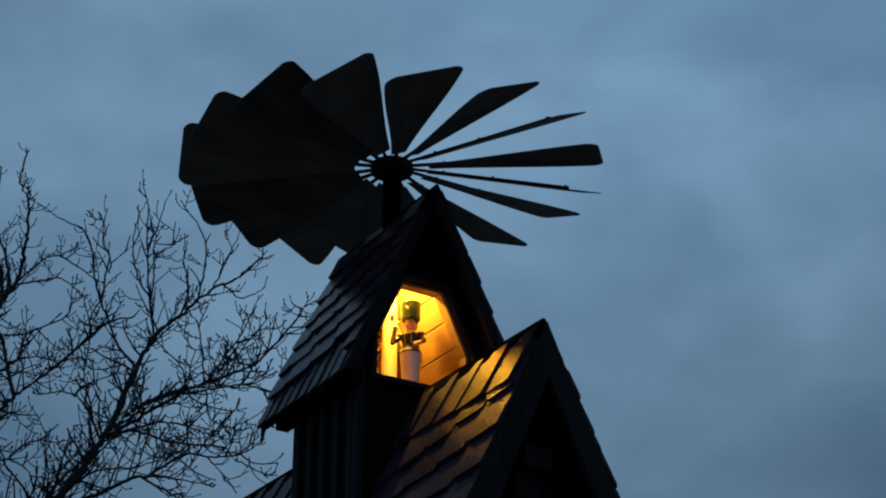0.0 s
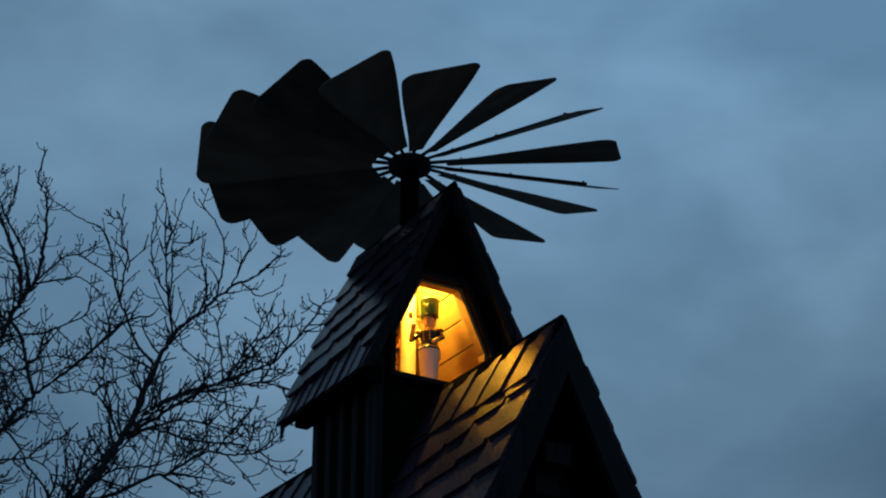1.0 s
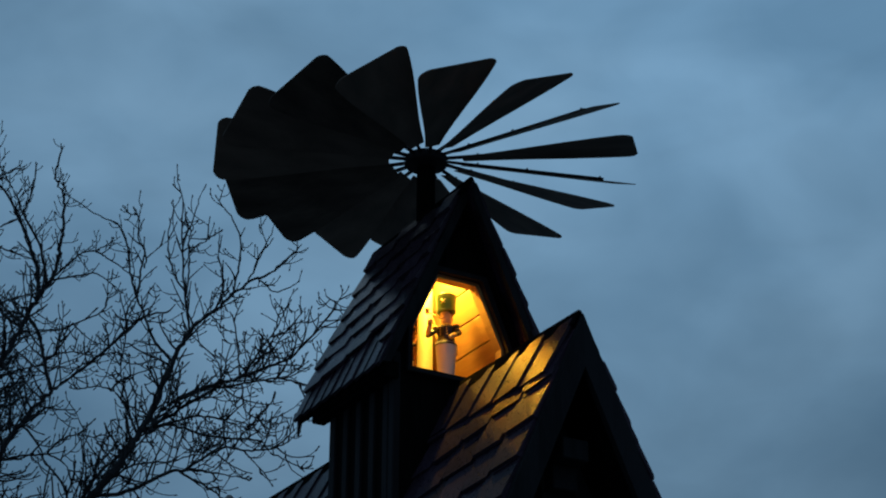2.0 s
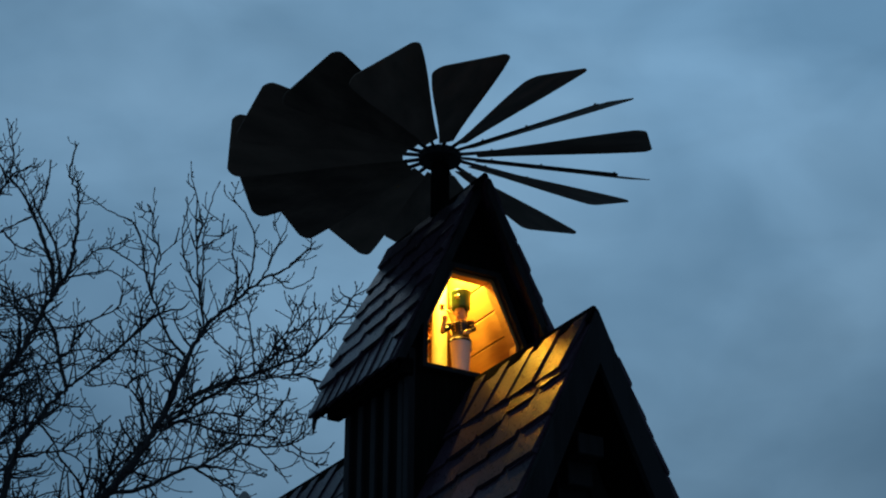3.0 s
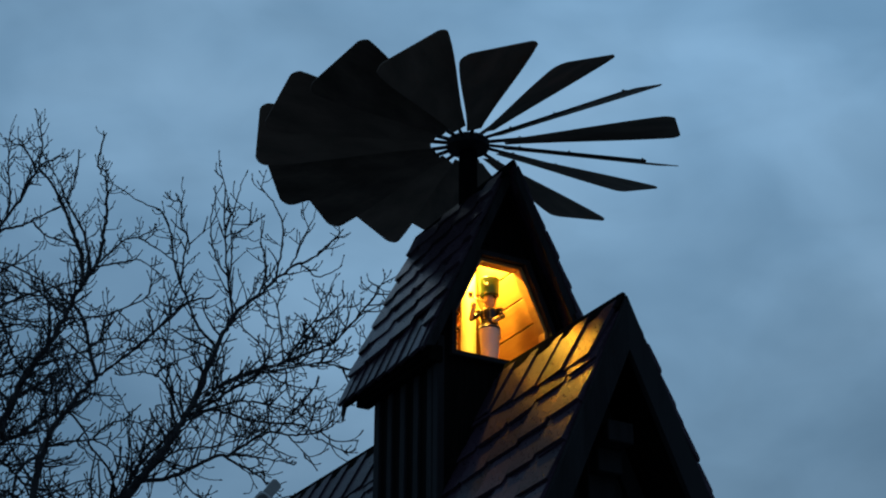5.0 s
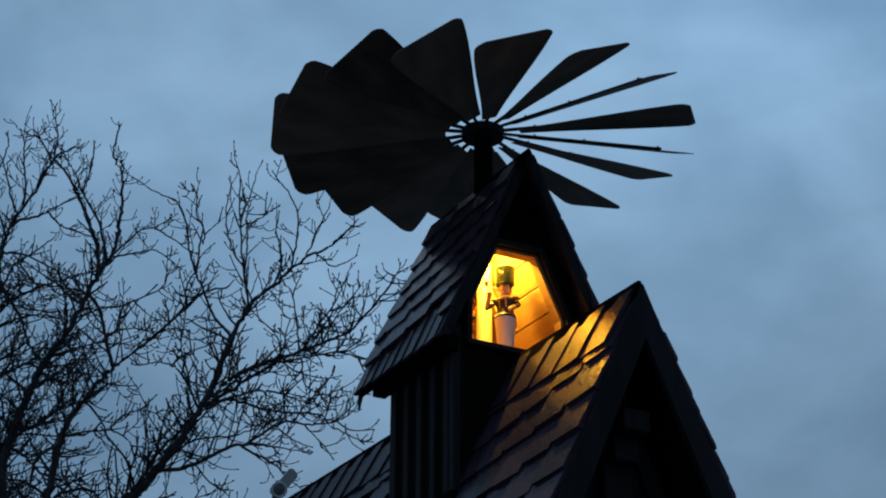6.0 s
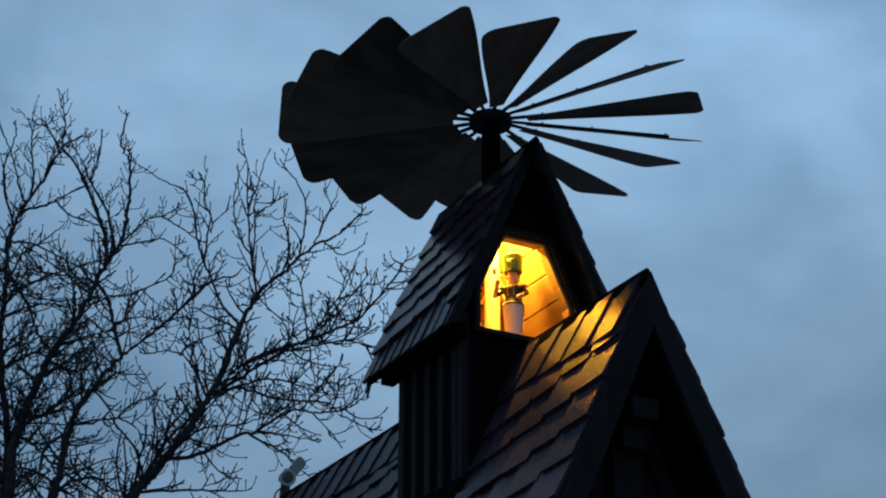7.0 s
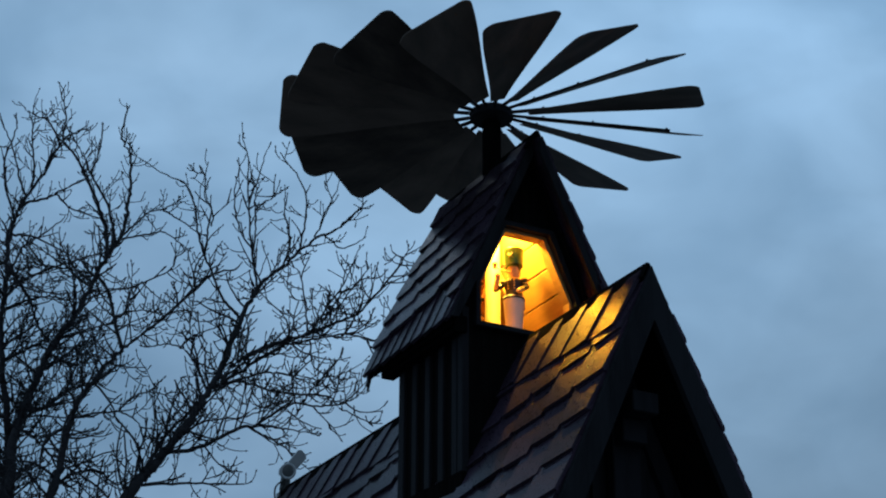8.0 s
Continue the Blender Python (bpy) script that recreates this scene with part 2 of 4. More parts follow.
for name, y in (("front_wall", -1.36), ("back_wall", 3.06)):
    part(name, prism(bmesh.new(), gable(1.2, 0.0, ZR - 0.16, KL), 0.08, upright(y)), DARK_BOARD, hut)
for s in (-1, 1):
    part("side_wall", box(bmesh.new(), (s * 1.2 - 0.04, -1.28, 0), (s * 1.2 + 0.04, 3.06, 2.58)), DARK_BOARD, hut)
for i in range(15):
    x = -1.12 + i * 0.16
    top = ZR - 0.2 - abs(x) / KL - 0.06
    part("batten", box(bmesh.new(), (x - 0.022, -1.385, 0.05), (x + 0.022, -1.36, min(top, 4.46))), DARK_BOARD, hut)
# collar beam with its end showing in the gable, and the post under it
part("collar_beam", box(bmesh.new(), (-0.085, -1.66, 4.57), (0.085, -1.2, 4.69), bevel=0.006), DARK_BOARD, hut, "dark beam end under the gable")
part("king_post", box(bmesh.new(), (-0.09, -1.46, 2.5), (0.09, -1.388, 4.56), bevel=0.006), DARK_BOARD, hut)


part("corbel", box(bmesh.new(), (-0.080, -1.55, 4.43), (0.080, -1.2, 4.566), bevel=0.006), DARK_BOARD, hut, "dark corbel under the beam end")
for s in (-1, 1):
    m = bmesh.new()
    x0 = (ZR - 0.30 - 2.7) * KL
    pts = [(0, ZR - 0.30), (s * x0, 2.7), (s * (x0 - 0.10), 2.7), (0, ZR - 0.30 - 0.10 / KL)]
    part("gable_rafter", prism(m, pts if s > 0 else pts[::-1], 0.05, upright(-1.415)), DARK_BOARD, hut, "dark rafter against the gable wall")


# ---- roofs ----
def slope_frame(side, k, y, x, z):
    """Local x along the courses, y up the slope, z outwards. side -1 is the slope towards negative x."""
    n = math.hypot(1, k)
    u = Vector((0, side, 0))
    v = Vector((-side * k, 0, 1)) / n
    w = u.cross(v)
    return Matrix(((u.x, v.x, w.x, x), (u.y, v.y, w.y, y), (u.z, v.z, w.z, z), (0, 0, 0, 1)))


def shingle_mesh(name, w, h, drop, round_at, lean=0.0, thick=0.023):
    """One slate: its lower edge falls by drop towards local x 0, where the corner is rounded off."""
    pts = []
    r = round_at
    for i in range(5):
        a = math.pi * (1 + i / 8)
        pts.append((r + r * math.cos(a), r + r * math.sin(a)))
    pts = pts + [(w, drop), (w + lean * 0.97, h), (lean, h)]
    m = bmesh.new()
    prism(m, pts, thick)
    me = mesh_of(name, m, SLATE)
    return me


def place(me, base, u, v, width, w, lift, tilt, turn, parent, out=None, tall=1.0, roll=-0.02):
    m = base @ Matrix.Translation((u, v, lift)) @ Matrix.Rotation(-tilt, 4, "X") @ Matrix.Rotation(-roll, 4, "Y") @ Matrix.Rotation(turn, 4, "Z") @ Matrix.Diagonal((width / w, tall, 1, 1))
    if out is not None:
        out.append((me, m))
        return
    ob = new("shingle", me)
    ob.parent = parent
    ob.matrix_basis = m


def cover(base, length, height, parent, rng, e, rise, w, first, top_margin, tall, meshes, eave_mesh, eave_w, ridge_mesh=None, ridge_w=0.28, ridge_v=0.0, out=None, lift=0.040, tilt=0.09, low=0.17, lap=False):
    """Lays slates: an upright row along the eaves, rising courses, and a row of large slates along the ridge."""
    u = 0.0
    while u < length - 0.03:
        ww = min(eave_w * rng.uniform(0.9, 1.12), length - u)
        place(eave_mesh, base, u, rng.uniform(-0.006, 0.006), ww - 0.006, eave_w, 0.010 + 0.004 * rng.random(), 0.02, rng.uniform(-0.02, 0.02), parent, out, 1.0, 0.07)
        u += ww
    j = 0
    while True:
        v0 = first + j * e
        if v0 - 0.02 > height:
            break
        u = 0.0
        width = w * rng.uniform(0.4, 1.0)
        while u < length - 0.02:
            if length - u - width < 0.09:
                width = length - u
            v = v0 + rise * u
            if low < v < height - top_margin:
                place(meshes[rng.randrange(len(meshes))], base, u + 0.003, v + rng.uniform(-0.012, 0.012), width - 0.008, w,
                      lift + rng.uniform(-0.003, 0.007), tilt, rng.uniform(-0.02, 0.03), parent, out, min(1.0, (height + 0.02 - v) / tall))
                if lap and u + width > length - 0.01:
                    # a second slate shows under the last one at the verge
                    place(meshes[0], base, u + 0.02, v - 0.030, width - 0.02, w, lift - 0.014, tilt, 0.09, parent, out, min(0.9, (height + 0.02 - v) / tall))
            u += width
            width = w * rng.uniform(0.86, 1.14)
        j += 1
        if j > 60 or v0 + min(0, rise * length) > height:
            break
    if ridge_mesh:
        u = 0.0
        while u < length - 0.11:
            ww = min(ridge_w * rng.uniform(0.93, 1.07), length - 0.06 - u)
            place(ridge_mesh, base, u, ridge_v, ww - 0.014, ridge_w, 0.032 + 0.004 * rng.random(), 0.05, rng.uniform(-0.02, 0.02), parent, out, 1.0, 0.045)
            u += ww


def joined(name, pieces, mat, parent):
    """Many pieces as one mesh."""
    verts, faces = [], []
    for me, m in pieces:
        o = len(verts)
        verts += [m @ v.co for v in me.vertices]
        faces += [[o + i for i in p.vertices] for p in me.polygons]
    me = bpy.data.meshes.new(name)
    me.from_pydata(verts, [], faces)
    me.materials.append(mat)
    ob = new(name, me)
    ob.parent = parent
    return tagged(ob, kind="stuff")


def roof_slabs(k, zr, xe, yf, yb, thick, down, open_span=None):
    """Both slopes of a roof as one board shell, lying down below the slates."""
    m = bmesh.new()
    n = math.hypot(1, k)
    z0 = zr - down * n / 1.0
    h = thick * n
    ze = z0 - xe / k
    prism(m, [(-xe, ze), (0, z0), (xe, ze), (xe - 0.0, ze - h), (0, z0 - h), (-xe, ze - h)], yb - yf, upright(yf))
    return m


def bargeboard(side, k, peak, foot, y, width, thick, point=0.0):
    """A board along the rake that covers the slates' edges, from the peak to the height foot, its lower end cut level or to a spike."""
    hw = width * math.hypot(1, k) / k           # its width taken upright
    xf = (peak - foot) * k
    if point:
        pts = [(0, peak), (side * (xf - 0.024), foot + 0.024 / k), (side * (xf - 0.030), foot - point), (side * (xf - hw * k), foot + 0.005), (0, peak - hw)]
    else:
        pts = [(0, peak), (side * xf, foot), (side * (xf - hw * k), foot + 0.005), (0, peak - hw)]
    if side < 0:
        pts = pts[::-1]
    return prism(bmesh.new(), pts, thick, upright(y))


main_roof = part("main_roof", roof_slabs(KL, ZR, XE - 0.02, YF + 0.03, YB - 0.03, 0.05, 0.012), DARK_WOOD, hut, "steep slate-covered roof with rising courses")
for y in (YF - 0.034, YB - 0.006):
    for side in (-1, 1):
        part("bargeboard", bargeboard(side, KL, ZR + (0.058 if side > 0 and y < 0 else 0.05), ZE + 0.05, y, 0.13, 0.04), DARK_BOARD, hut, "dark bargeboard along the gable")
for yy in (-1.2, -0.2, 0.8, 1.8, 2.8):
    for s in (-1, 1):
        part("eave_bracket", box(bmesh.new(), (s * 1.3 - 0.09, yy - 0.04, ZE + 0.16), (s * 1.3 + 0.09, yy + 0.04, ZE + 0.26), bevel=0.005), DARK_WOOD, hut)

# ---- turret ----
ZT, KT = 6.715, 0.44
TW = 0.431                      # half its width
TYF, TYB = -0.414, 0.476
RYF, RYB = -0.515, 0.66         # rakes of its roof
TXE = 0.585
TZE = ZT - TXE / KT

WIN = [(-0.346, 5.460), (0.346, 5.460), (0.346, 5.726), (0.160, 6.146), (-0.160, 6.146), (-0.346, 5.726)]


def shrink(pts, d):
    cx, cz = 0.0, 5.78
    return [(x - math.copysign(d, x - cx), z - math.copysign(d, z - cz) * (0.6 if abs(z - 5.726) < 0.01 else 1.0) * (0 if abs(z - 5.726) < 0.01 else 1)) for x, z in pts]


TWALL = gable(TW, 4.3, ZT - 0.048, KT)
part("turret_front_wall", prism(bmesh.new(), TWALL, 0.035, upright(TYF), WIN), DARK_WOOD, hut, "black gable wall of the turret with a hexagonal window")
part("turret_back_wall", prism(bmesh.new(), TWALL, 0.035, upright(TYB - 0.035)), DARK_BOARD, hut)
for s in (-1, 1):
    lo, hi = sorted((s * TW, s * (TW - 0.035)))
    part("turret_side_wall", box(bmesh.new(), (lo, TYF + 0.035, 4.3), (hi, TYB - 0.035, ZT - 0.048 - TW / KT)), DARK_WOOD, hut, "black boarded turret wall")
    for i in range(5):
        y = 0.385 - i * 0.175
        a, b = sorted((s * TW, s * (TW + 0.026)))
        part("batten", box(bmesh.new(), (a, y - 0.033, 4.32), (b, y + 0.033, 5.5), bevel=0.004), DARK_BOARD, hut)
    a, b = sorted((s * (TW - 0.02), s * (TW + 0.03)))
    part("corner_post", box(bmesh.new(), (a, TYF - 0.012, 4.32), (b, TYF + 0.05, 5.55), bevel=0.005), DARK_BOARD, hut)
    part("foot_board", box(bmesh.new(), (min(s * TW, s * (TW + 0.045)), TYF - 0.02, 4.36), (max(s * TW, s * (TW + 0.045)), TYB + 0.02, 4.50), bevel=0.006), DARK_WOOD, hut)
    # wall plate under the eaves, its ends showing
    a, b = sorted((s * 0.435, s * 0.53))
    part("wall_plate", box(bmesh.new(), (a, -0.45, 5.365), (b, 0.548, 5.47), bevel=0.006), DARK_WOOD, hut, "dark beam under the eaves")
for x in (-0.26, -0.085, 0.085, 0.26):
    top = ZT - 0.13 - abs(x) / KT
    if abs(x) < 0.2:
        part("cover_strip", box(bmesh.new(), (x - 0.006, TYF - 0.008, 6.175), (x + 0.006, TYF, top)), DARK_WOOD, hut)
    part("cover_strip", box(bmesh.new(), (x - 0.006, TYF - 0.008, 4.4), (x + 0.006, TYF, 5.43)), DARK_WOOD, hut)

window = part("turret_window", prism(bmesh.new(), WIN, 0.075, upright(TYF + 0.004), shrink(WIN, 0.022)), PINE, hut, "pine-lined window frame glowing in lamp light")
outer = [(x * 1.09 if abs(x) > 0.3 else x * 1.2, z + (0.034 if z > 6 else -0.03 if z < 5.5 else 0.008)) for x, z in WIN]
part("window_trim", prism(bmesh.new(), outer, 0.042, upright(TYF - 0.043), WIN), DARK_BOARD, window, "black window surround")

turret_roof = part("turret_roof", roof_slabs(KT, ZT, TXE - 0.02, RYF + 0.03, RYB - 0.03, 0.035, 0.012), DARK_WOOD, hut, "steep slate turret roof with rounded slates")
for y in (RYF - 0.024, RYB - 0.006):
    for side in (-1, 1):
        part("bargeboard", bargeboard(side, KT, ZT + 0.05, TZE + 0.03, y if side < 0 or y > 0 else y - 0.085, 0.05, 0.03, 0.11 if y > 0 else 0.0), DARK_BOARD, hut, "dark bargeboard with a pointed foot")

# ---- turret: inside ----
lining = part("inner_back_wall", prism(bmesh.new(), gable(0.39, 5.28, 6.50, 0.443), 0.015, upright(0.40)), PINE, hut, "pine board back wall lit by the lamp")
part("turret_floor", box(bmesh.new(), (-0.392, -0.375, 5.25), (0.392, 0.435, 5.278)), PINE, hut)
KI, ZI = 0.443, 6.52            # lining: run per rise and its peak


def lining_plank(side, z0, z1):
    m = bmesh.new()
    x0, x1 = (ZI - z0) * KI, (ZI - z1) * KI
    n = math.hypot(1, KI)
    o = 0.016
    pts = [(side * x0, z0), (side * x1, z1), (side * (x1 + o / n), z1 + o * KI / n), (side * (x0 + o / n), z0 + o * KI / n)]
    if side < 0:
        pts = pts[::-1]
    prism(m, pts, 0.76, upright(-0.335))
    bmesh.ops.bevel(m, geom=m.edges[:], offset=0.004, segments=1, affect="EDGES")
    return m


for s in (-1, 1):
    z = 6.49
    for h in (0.16, 0.17, 0.168, 0.165, 0.17):
        part("lining_plank", lining_plank(s, z - h, z - 0.007), PINE, hut)
        z -= h
    a, b = sorted((s * 0.372, s * 0.392))
    part("inner_side_wall", box(bmesh.new(), (a, -0.375, 5.278), (b, 0.40, 5.655)), PINE, hut)
    # rafter standing proud of the lining
    m = bmesh.new()
    pts = [(s * ((ZI - 5.67) * KI - 0.008), 5.67), (s * 0.04, 6.40), (s * 0.004, 6.40), (s * ((ZI - 5.67) * KI - 0.055), 5.67)]
    if s < 0:
        pts = pts[::-1]
    part("inner_rafter", prism(m, pts, 0.045, upright(0.17)), PINE, hut, "pine rafter inside the turret")

# ---- pole, turntable, lamp, dolls ----
carousel = thing("carousel_turntable", "cream wooden turntable with a turned centre pole inside the turret", "turntable", (0, 0, 5.42))
part("disc", lathe(bmesh.new(), [(0.27, 0.0), (0.30, 0.006), (0.305, 0.02), (0.30, 0.034), (0.06, 0.036)], 40), PINE, carousel)
part("pole", lathe(bmesh.new(), [(0.064, 0.03), (0.051, 0.06), (0.049, 0.99), (0.044, 1.03)], 24), CREAM, carousel, "cream painted pole", True)
part("pivot", lathe(bmesh.new(), [(0.03, -0.142), (0.03, 0.0)], 16), IRON, carousel)

lamp = thing("lamp_bulb", "small warm glowing bulb under the turret ridge", "lamp", BULB)
part("socket", lathe(bmesh.new(), [(0.014, 0.03), (0.016, 0.035), (0.016, 0.16)], 14), CREAM, lamp)
bulb = part("bulb", lathe(bmesh.new(), [(0.006, -0.032), (0.02, -0.026), (0.03, -0.008), (0.03, 0.008), (0.02, 0.024), (0.012, 0.032)], 16), GLOW, lamp, "glowing warm bulb", True)
bulb.visible_shadow = False


def doll(place_at, turn):
    """A turned wooden guard figure: pale trousers, dark buttoned coat, tall green hat with a crossed badge, one arm raised to a pipe."""
    m = bmesh.new()
    layer = m.loops.layers.float_color.new("paint")

    def tint(count, colour):
        m.faces.ensure_lookup_table()
        for f in m.faces[count:]:
            for lp in f.loops:
                lp[layer] = (*colour, 1)
        return len(m.faces)

    def ball(at, r, fine=2):
        bmesh.ops.create_icosphere(m, subdivisions=fine, radius=r, matrix=Matrix.Translation(at))
    white, coat, skin, green, gold, brown, tan = (0.66, 0.60, 0.55), (0.006, 0.006, 0.011), (0.60, 0.37, 0.20), (0.020, 0.095, 0.016), (0.75, 0.50, 0.10), (0.13, 0.05, 0.018), (0.52, 0.36, 0.10)
    n = 0
    lathe(m, [(0.070, 0.0), (0.073, 0.018), (0.066, 0.03)], 20)
    n = tint(n, brown)
    # trousers in one tapered piece
    lathe(m, [(0.044, 0.03), (0.047, 0.10), (0.055, 0.22), (0.061, 0.30), (0.062, 0.325)], 24)
    n = tint(n, white)
    # coat with a flared skirt
    lathe(m, [(0.063, 0.308), (0.0645, 0.314), (0.058, 0.334), (0.0485, 0.356), (0.0505, 0.38), (0.0575, 0.415), (0.0585, 0.432), (0.050, 0.446), (0.028, 0.456)], 24)
    lathe(m, [(0.0495, 0.349), (0.0515, 0.351), (0.0515, 0.358), (0.0495, 0.36)], 24)
    box(m, (0.030, 0.02, 0.262), (0.052, 0.058, 0.33), bevel=0.006)
    n = tint(n, coat)
    lathe(m, [(0.036, 0.447), (0.040, 0.450), (0.038, 0.459), (0.026, 0.463)], 20)
    for z in (0.378, 0.396, 0.414, 0.432):
        for s in (-1, 1):
            ball((s * 0.019, -0.047 - (z - 0.378) * 0.14, z), 0.0052, 1)
    n = tint(n, gold)
    # head, nose, hair
    lathe(m, [(0.020, 0.456), (0.030, 0.468), (0.0345, 0.49), (0.0345, 0.522), (0.032, 0.552)], 20)
    ball((0, -0.038, 0.505), 0.0095)
    n = tint(n, skin)
    for s in (-1, 1):
        ball((s * 0.031, 0.004, 0.527), 0.013)
    lathe(m, [(0.034, 0.488), (0.0375, 0.50), (0.0375, 0.546)], 18, Matrix.Translation((0, 0.007, 0)))
    n = tint(n, brown)
    # tall hat with a slightly wider crown
    lathe(m, [(0.050, 0.545), (0.0555, 0.547), (0.0555, 0.556), (0.0565, 0.60), (0.0605, 0.655), (0.0605, 0.662), (0.054, 0.667)], 28)
    n = tint(n, green)
    lathe(m, [(0.030, 0.5475), (0.046, 0.5435), (0.047, 0.547), (0.030, 0.552)], 18, Matrix.Translation((0, -0.020, 0)))
    n = tint(n, coat)
    for s in (-1, 1):
        rod(m, (s * -0.013, -0.0575, 0.592), (s * 0.013, -0.0600, 0.618), 0.0024, sides=6)
        rod(m, (s * 0.006, -0.0598, 0.620), (s * 0.018, -0.0585, 0.612), 0.0032, sides=6)
    n = tint(n, tan)
    # the raised arm holds the pipe, the other rests on the belly
    for shoulder, elbow, wrist in (((-0.060, -0.004, 0.430), (-0.103, -0.022, 0.392), (-0.080, -0.055, 0.462)), ((0.061, -0.002, 0.428), (0.086, -0.020, 0.385), (0.058, -0.058, 0.352))):
        shoulder, elbow, wrist = Vector(shoulder), Vector(elbow), Vector(wrist)
        ball(shoulder, 0.0185)
        rod(m, shoulder, elbow, 0.0165, 0.0150)
        ball(elbow, 0.0150)
        rod(m, elbow, wrist, 0.0150, 0.0140)
        n = tint(n, coat)
        ball(wrist + (wrist - elbow).normalized() * 0.012, 0.0165)
        n = tint(n, skin if shoulder.x < 0 else tan)
        rod(m, wrist - (wrist - elbow).normalized() * (0.006 if shoulder.x < 0 else 0.022), wrist, 0.0165, 0.0165)
        lathe(m, [(0.010, 0), (0.024, 0.003), (0.024, 0.009), (0.012, 0.014)], 14, Matrix.Translation(shoulder + Vector((0, 0, 0.012))))
        n = tint(n, gold)
    rod(m, (-0.084, -0.074, 0.528), (-0.010, -0.044, 0.484), 0.0050, 0.0034, 8)
    n = tint(n, brown)
    lathe(m, [(0.008, 0.0), (0.0125, 0.006), (0.0135, 0.028), (0.0160, 0.034), (0.012, 0.037)], 14, Matrix.Translation((-0.089, -0.076, 0.518)))
    n = tint(n, tan)
    ob = part("wooden_doll", m, DOLL, None, "", True)
    ob.matrix_basis = Matrix.Translation(place_at) @ Matrix.Rotation(turn, 4, "Z") @ Matrix.Diagonal((1.12, 1.12, 1, 1))
    return tagged(ob, "painted wooden guard doll in green hat, dark coat, pale trousers", "doll", "carousel dolls")


for a, t in ((-74, -60), (106, 70)):
    doll((0.19 * math.cos(radians(a)), 0.19 * math.sin(radians(a)), 5.4565), radians(t + 12))

# ---- rotor ----
HUB_Z = 7.19
rotor = thing("windmill_rotor", "large dark sixteen-bladed warm-air rotor on a mast above the turret", "rotor", (0, 0, HUB_Z))
part("mast", lathe(bmesh.new(), [(0.063, 6.5 - HUB_Z), (0.063, -0.06), (0.05, -0.05)], 20), DARK_WOOD, rotor, "dark round mast", True)
part("hub", lathe(bmesh.new(), [(0.06, -0.042), (0.125, -0.039), (0.144, -0.028), (0.148, 0.022), (0.136, 0.032), (0.05, 0.040), (0.04, 0.070)], 32), DARK_BOARD, rotor, "dark round wooden hub")


def blade_panel():
    """A paddle lying along local x, widening outwards, with rounded outer corners and a slight sag."""
    def edge(side):
        pts = []
        for i in range(11):
            t = i / 10
            r = 0.255 + t * 1.075
            w = 0.050 + 0.165 * (0.6 * t + 0.4 * t * t * (3 - 2 * t))
            pts.append((r, side * (w if side > 0 else w + 0.07 * t)))
        return pts
    up, low = edge(1), edge(-1)
    cu, cl = [], []
    for i in range(1, 6):
        a = i / 6 * math.pi / 2
        cu.append((1.36 + 0.075 * math.sin(a), 0.145 + 0.075 * math.cos(a)))
        cl.append((1.345 + 0.09 * math.cos(a), -0.198 - 0.09 * math.sin(a)))
    outline = low + cl[::-1] + cu[::-1] + up[::-1]
    m = bmesh.new()
    prism(m, outline, 0.006, Matrix.Translation((0, 0, -0.003)))
    for v in m.verts:
        v.co.z += -0.06 * v.co.y * v.co.y
    return m


panel_mesh = mesh_of("blade", blade_panel(), BLADE)
spoke_bm = bmesh.new()
box(spoke_bm, (0.12, -0.011, 0.0032), (1.26, 0.011, 0.024), bevel=0.003)
for r in (0.36, 0.71, 1.235):
    rod(spoke_bm, (r, 0.0, -0.002), (r, 0.0, 0.032), 0.008, sides=6)
spoke_mesh = mesh_of("spoke", spoke_bm, DARK_BOARD)
rng = random.Random(11)
TILT = Matrix.Rotation(radians(1.2), 4, Vector((0.873, -0.488, 0)))
for i in range(16):
    pitch = 26.5 + rng.uniform(-3.0, 3.0) + {1: -9, 4: -13, 5: 3, 6: -8, 7: -4}.get(i, 0)
    swing, sag = {0: -1.0, 1: -1.0, 6: -2.5, 11: -1.5, 12: -3.0}.get(i, 0), {1: 1.6, 5: -0.6, 6: -0.6}.get(i, 0)
    blade = new("blade", panel_mesh)
    blade.parent = rotor
    blade.matrix_basis = TILT @ Matrix.Rotation(radians(-132.0 + 22.5 * i + swing + rng.uniform(-0.8, 0.8)), 4, "Z") @ Matrix.Rotation(radians(0.6 + sag + rng.uniform(-0.8, 0.8)), 4, "Y") @ Matrix.Rotation(radians(pitch), 4, "X")
    spoke = new("spoke", spoke_mesh)
    spoke.parent = blade
    tagged(spoke, "dark spoke bolted to the paddle")

# ---- surveillance camera on the back ridge ----
cctv = thing("security_camera", "grey bullet security camera with sunshield on the ridge end", "camera", (0.0, 3.30, ZR + 0.075))
aim = Matrix.Translation((-0.006, 0.0, 0.133)) @ Vector((-0.24, -0.93, -0.25)).to_track_quat("Z", "Y").to_matrix().to_4x4()
part("housing", lathe(bmesh.new(), [(0.03, -0.17), (0.048, -0.165), (0.05, -0.03), (0.058, -0.02), (0.06, 0.03), (0.056, 0.034)], 24, aim), PLASTIC, cctv, "", True)
part("front_ring", lathe(bmesh.new(), [(0.061, 0.02), (0.067, 0.036), (0.058, 0.042), (0.046, 0.034), (0.045, 0.0)], 24, aim), PALE_PLASTIC, cctv, "pale front ring", True)
part("lens", lathe(bmesh.new(), [(0.046, 0.004), (0.036, 0.012), (0.02, 0.018), (0.004, 0.02)], 18, aim), LENS, cctv, "black glass front")
m = bmesh.new()
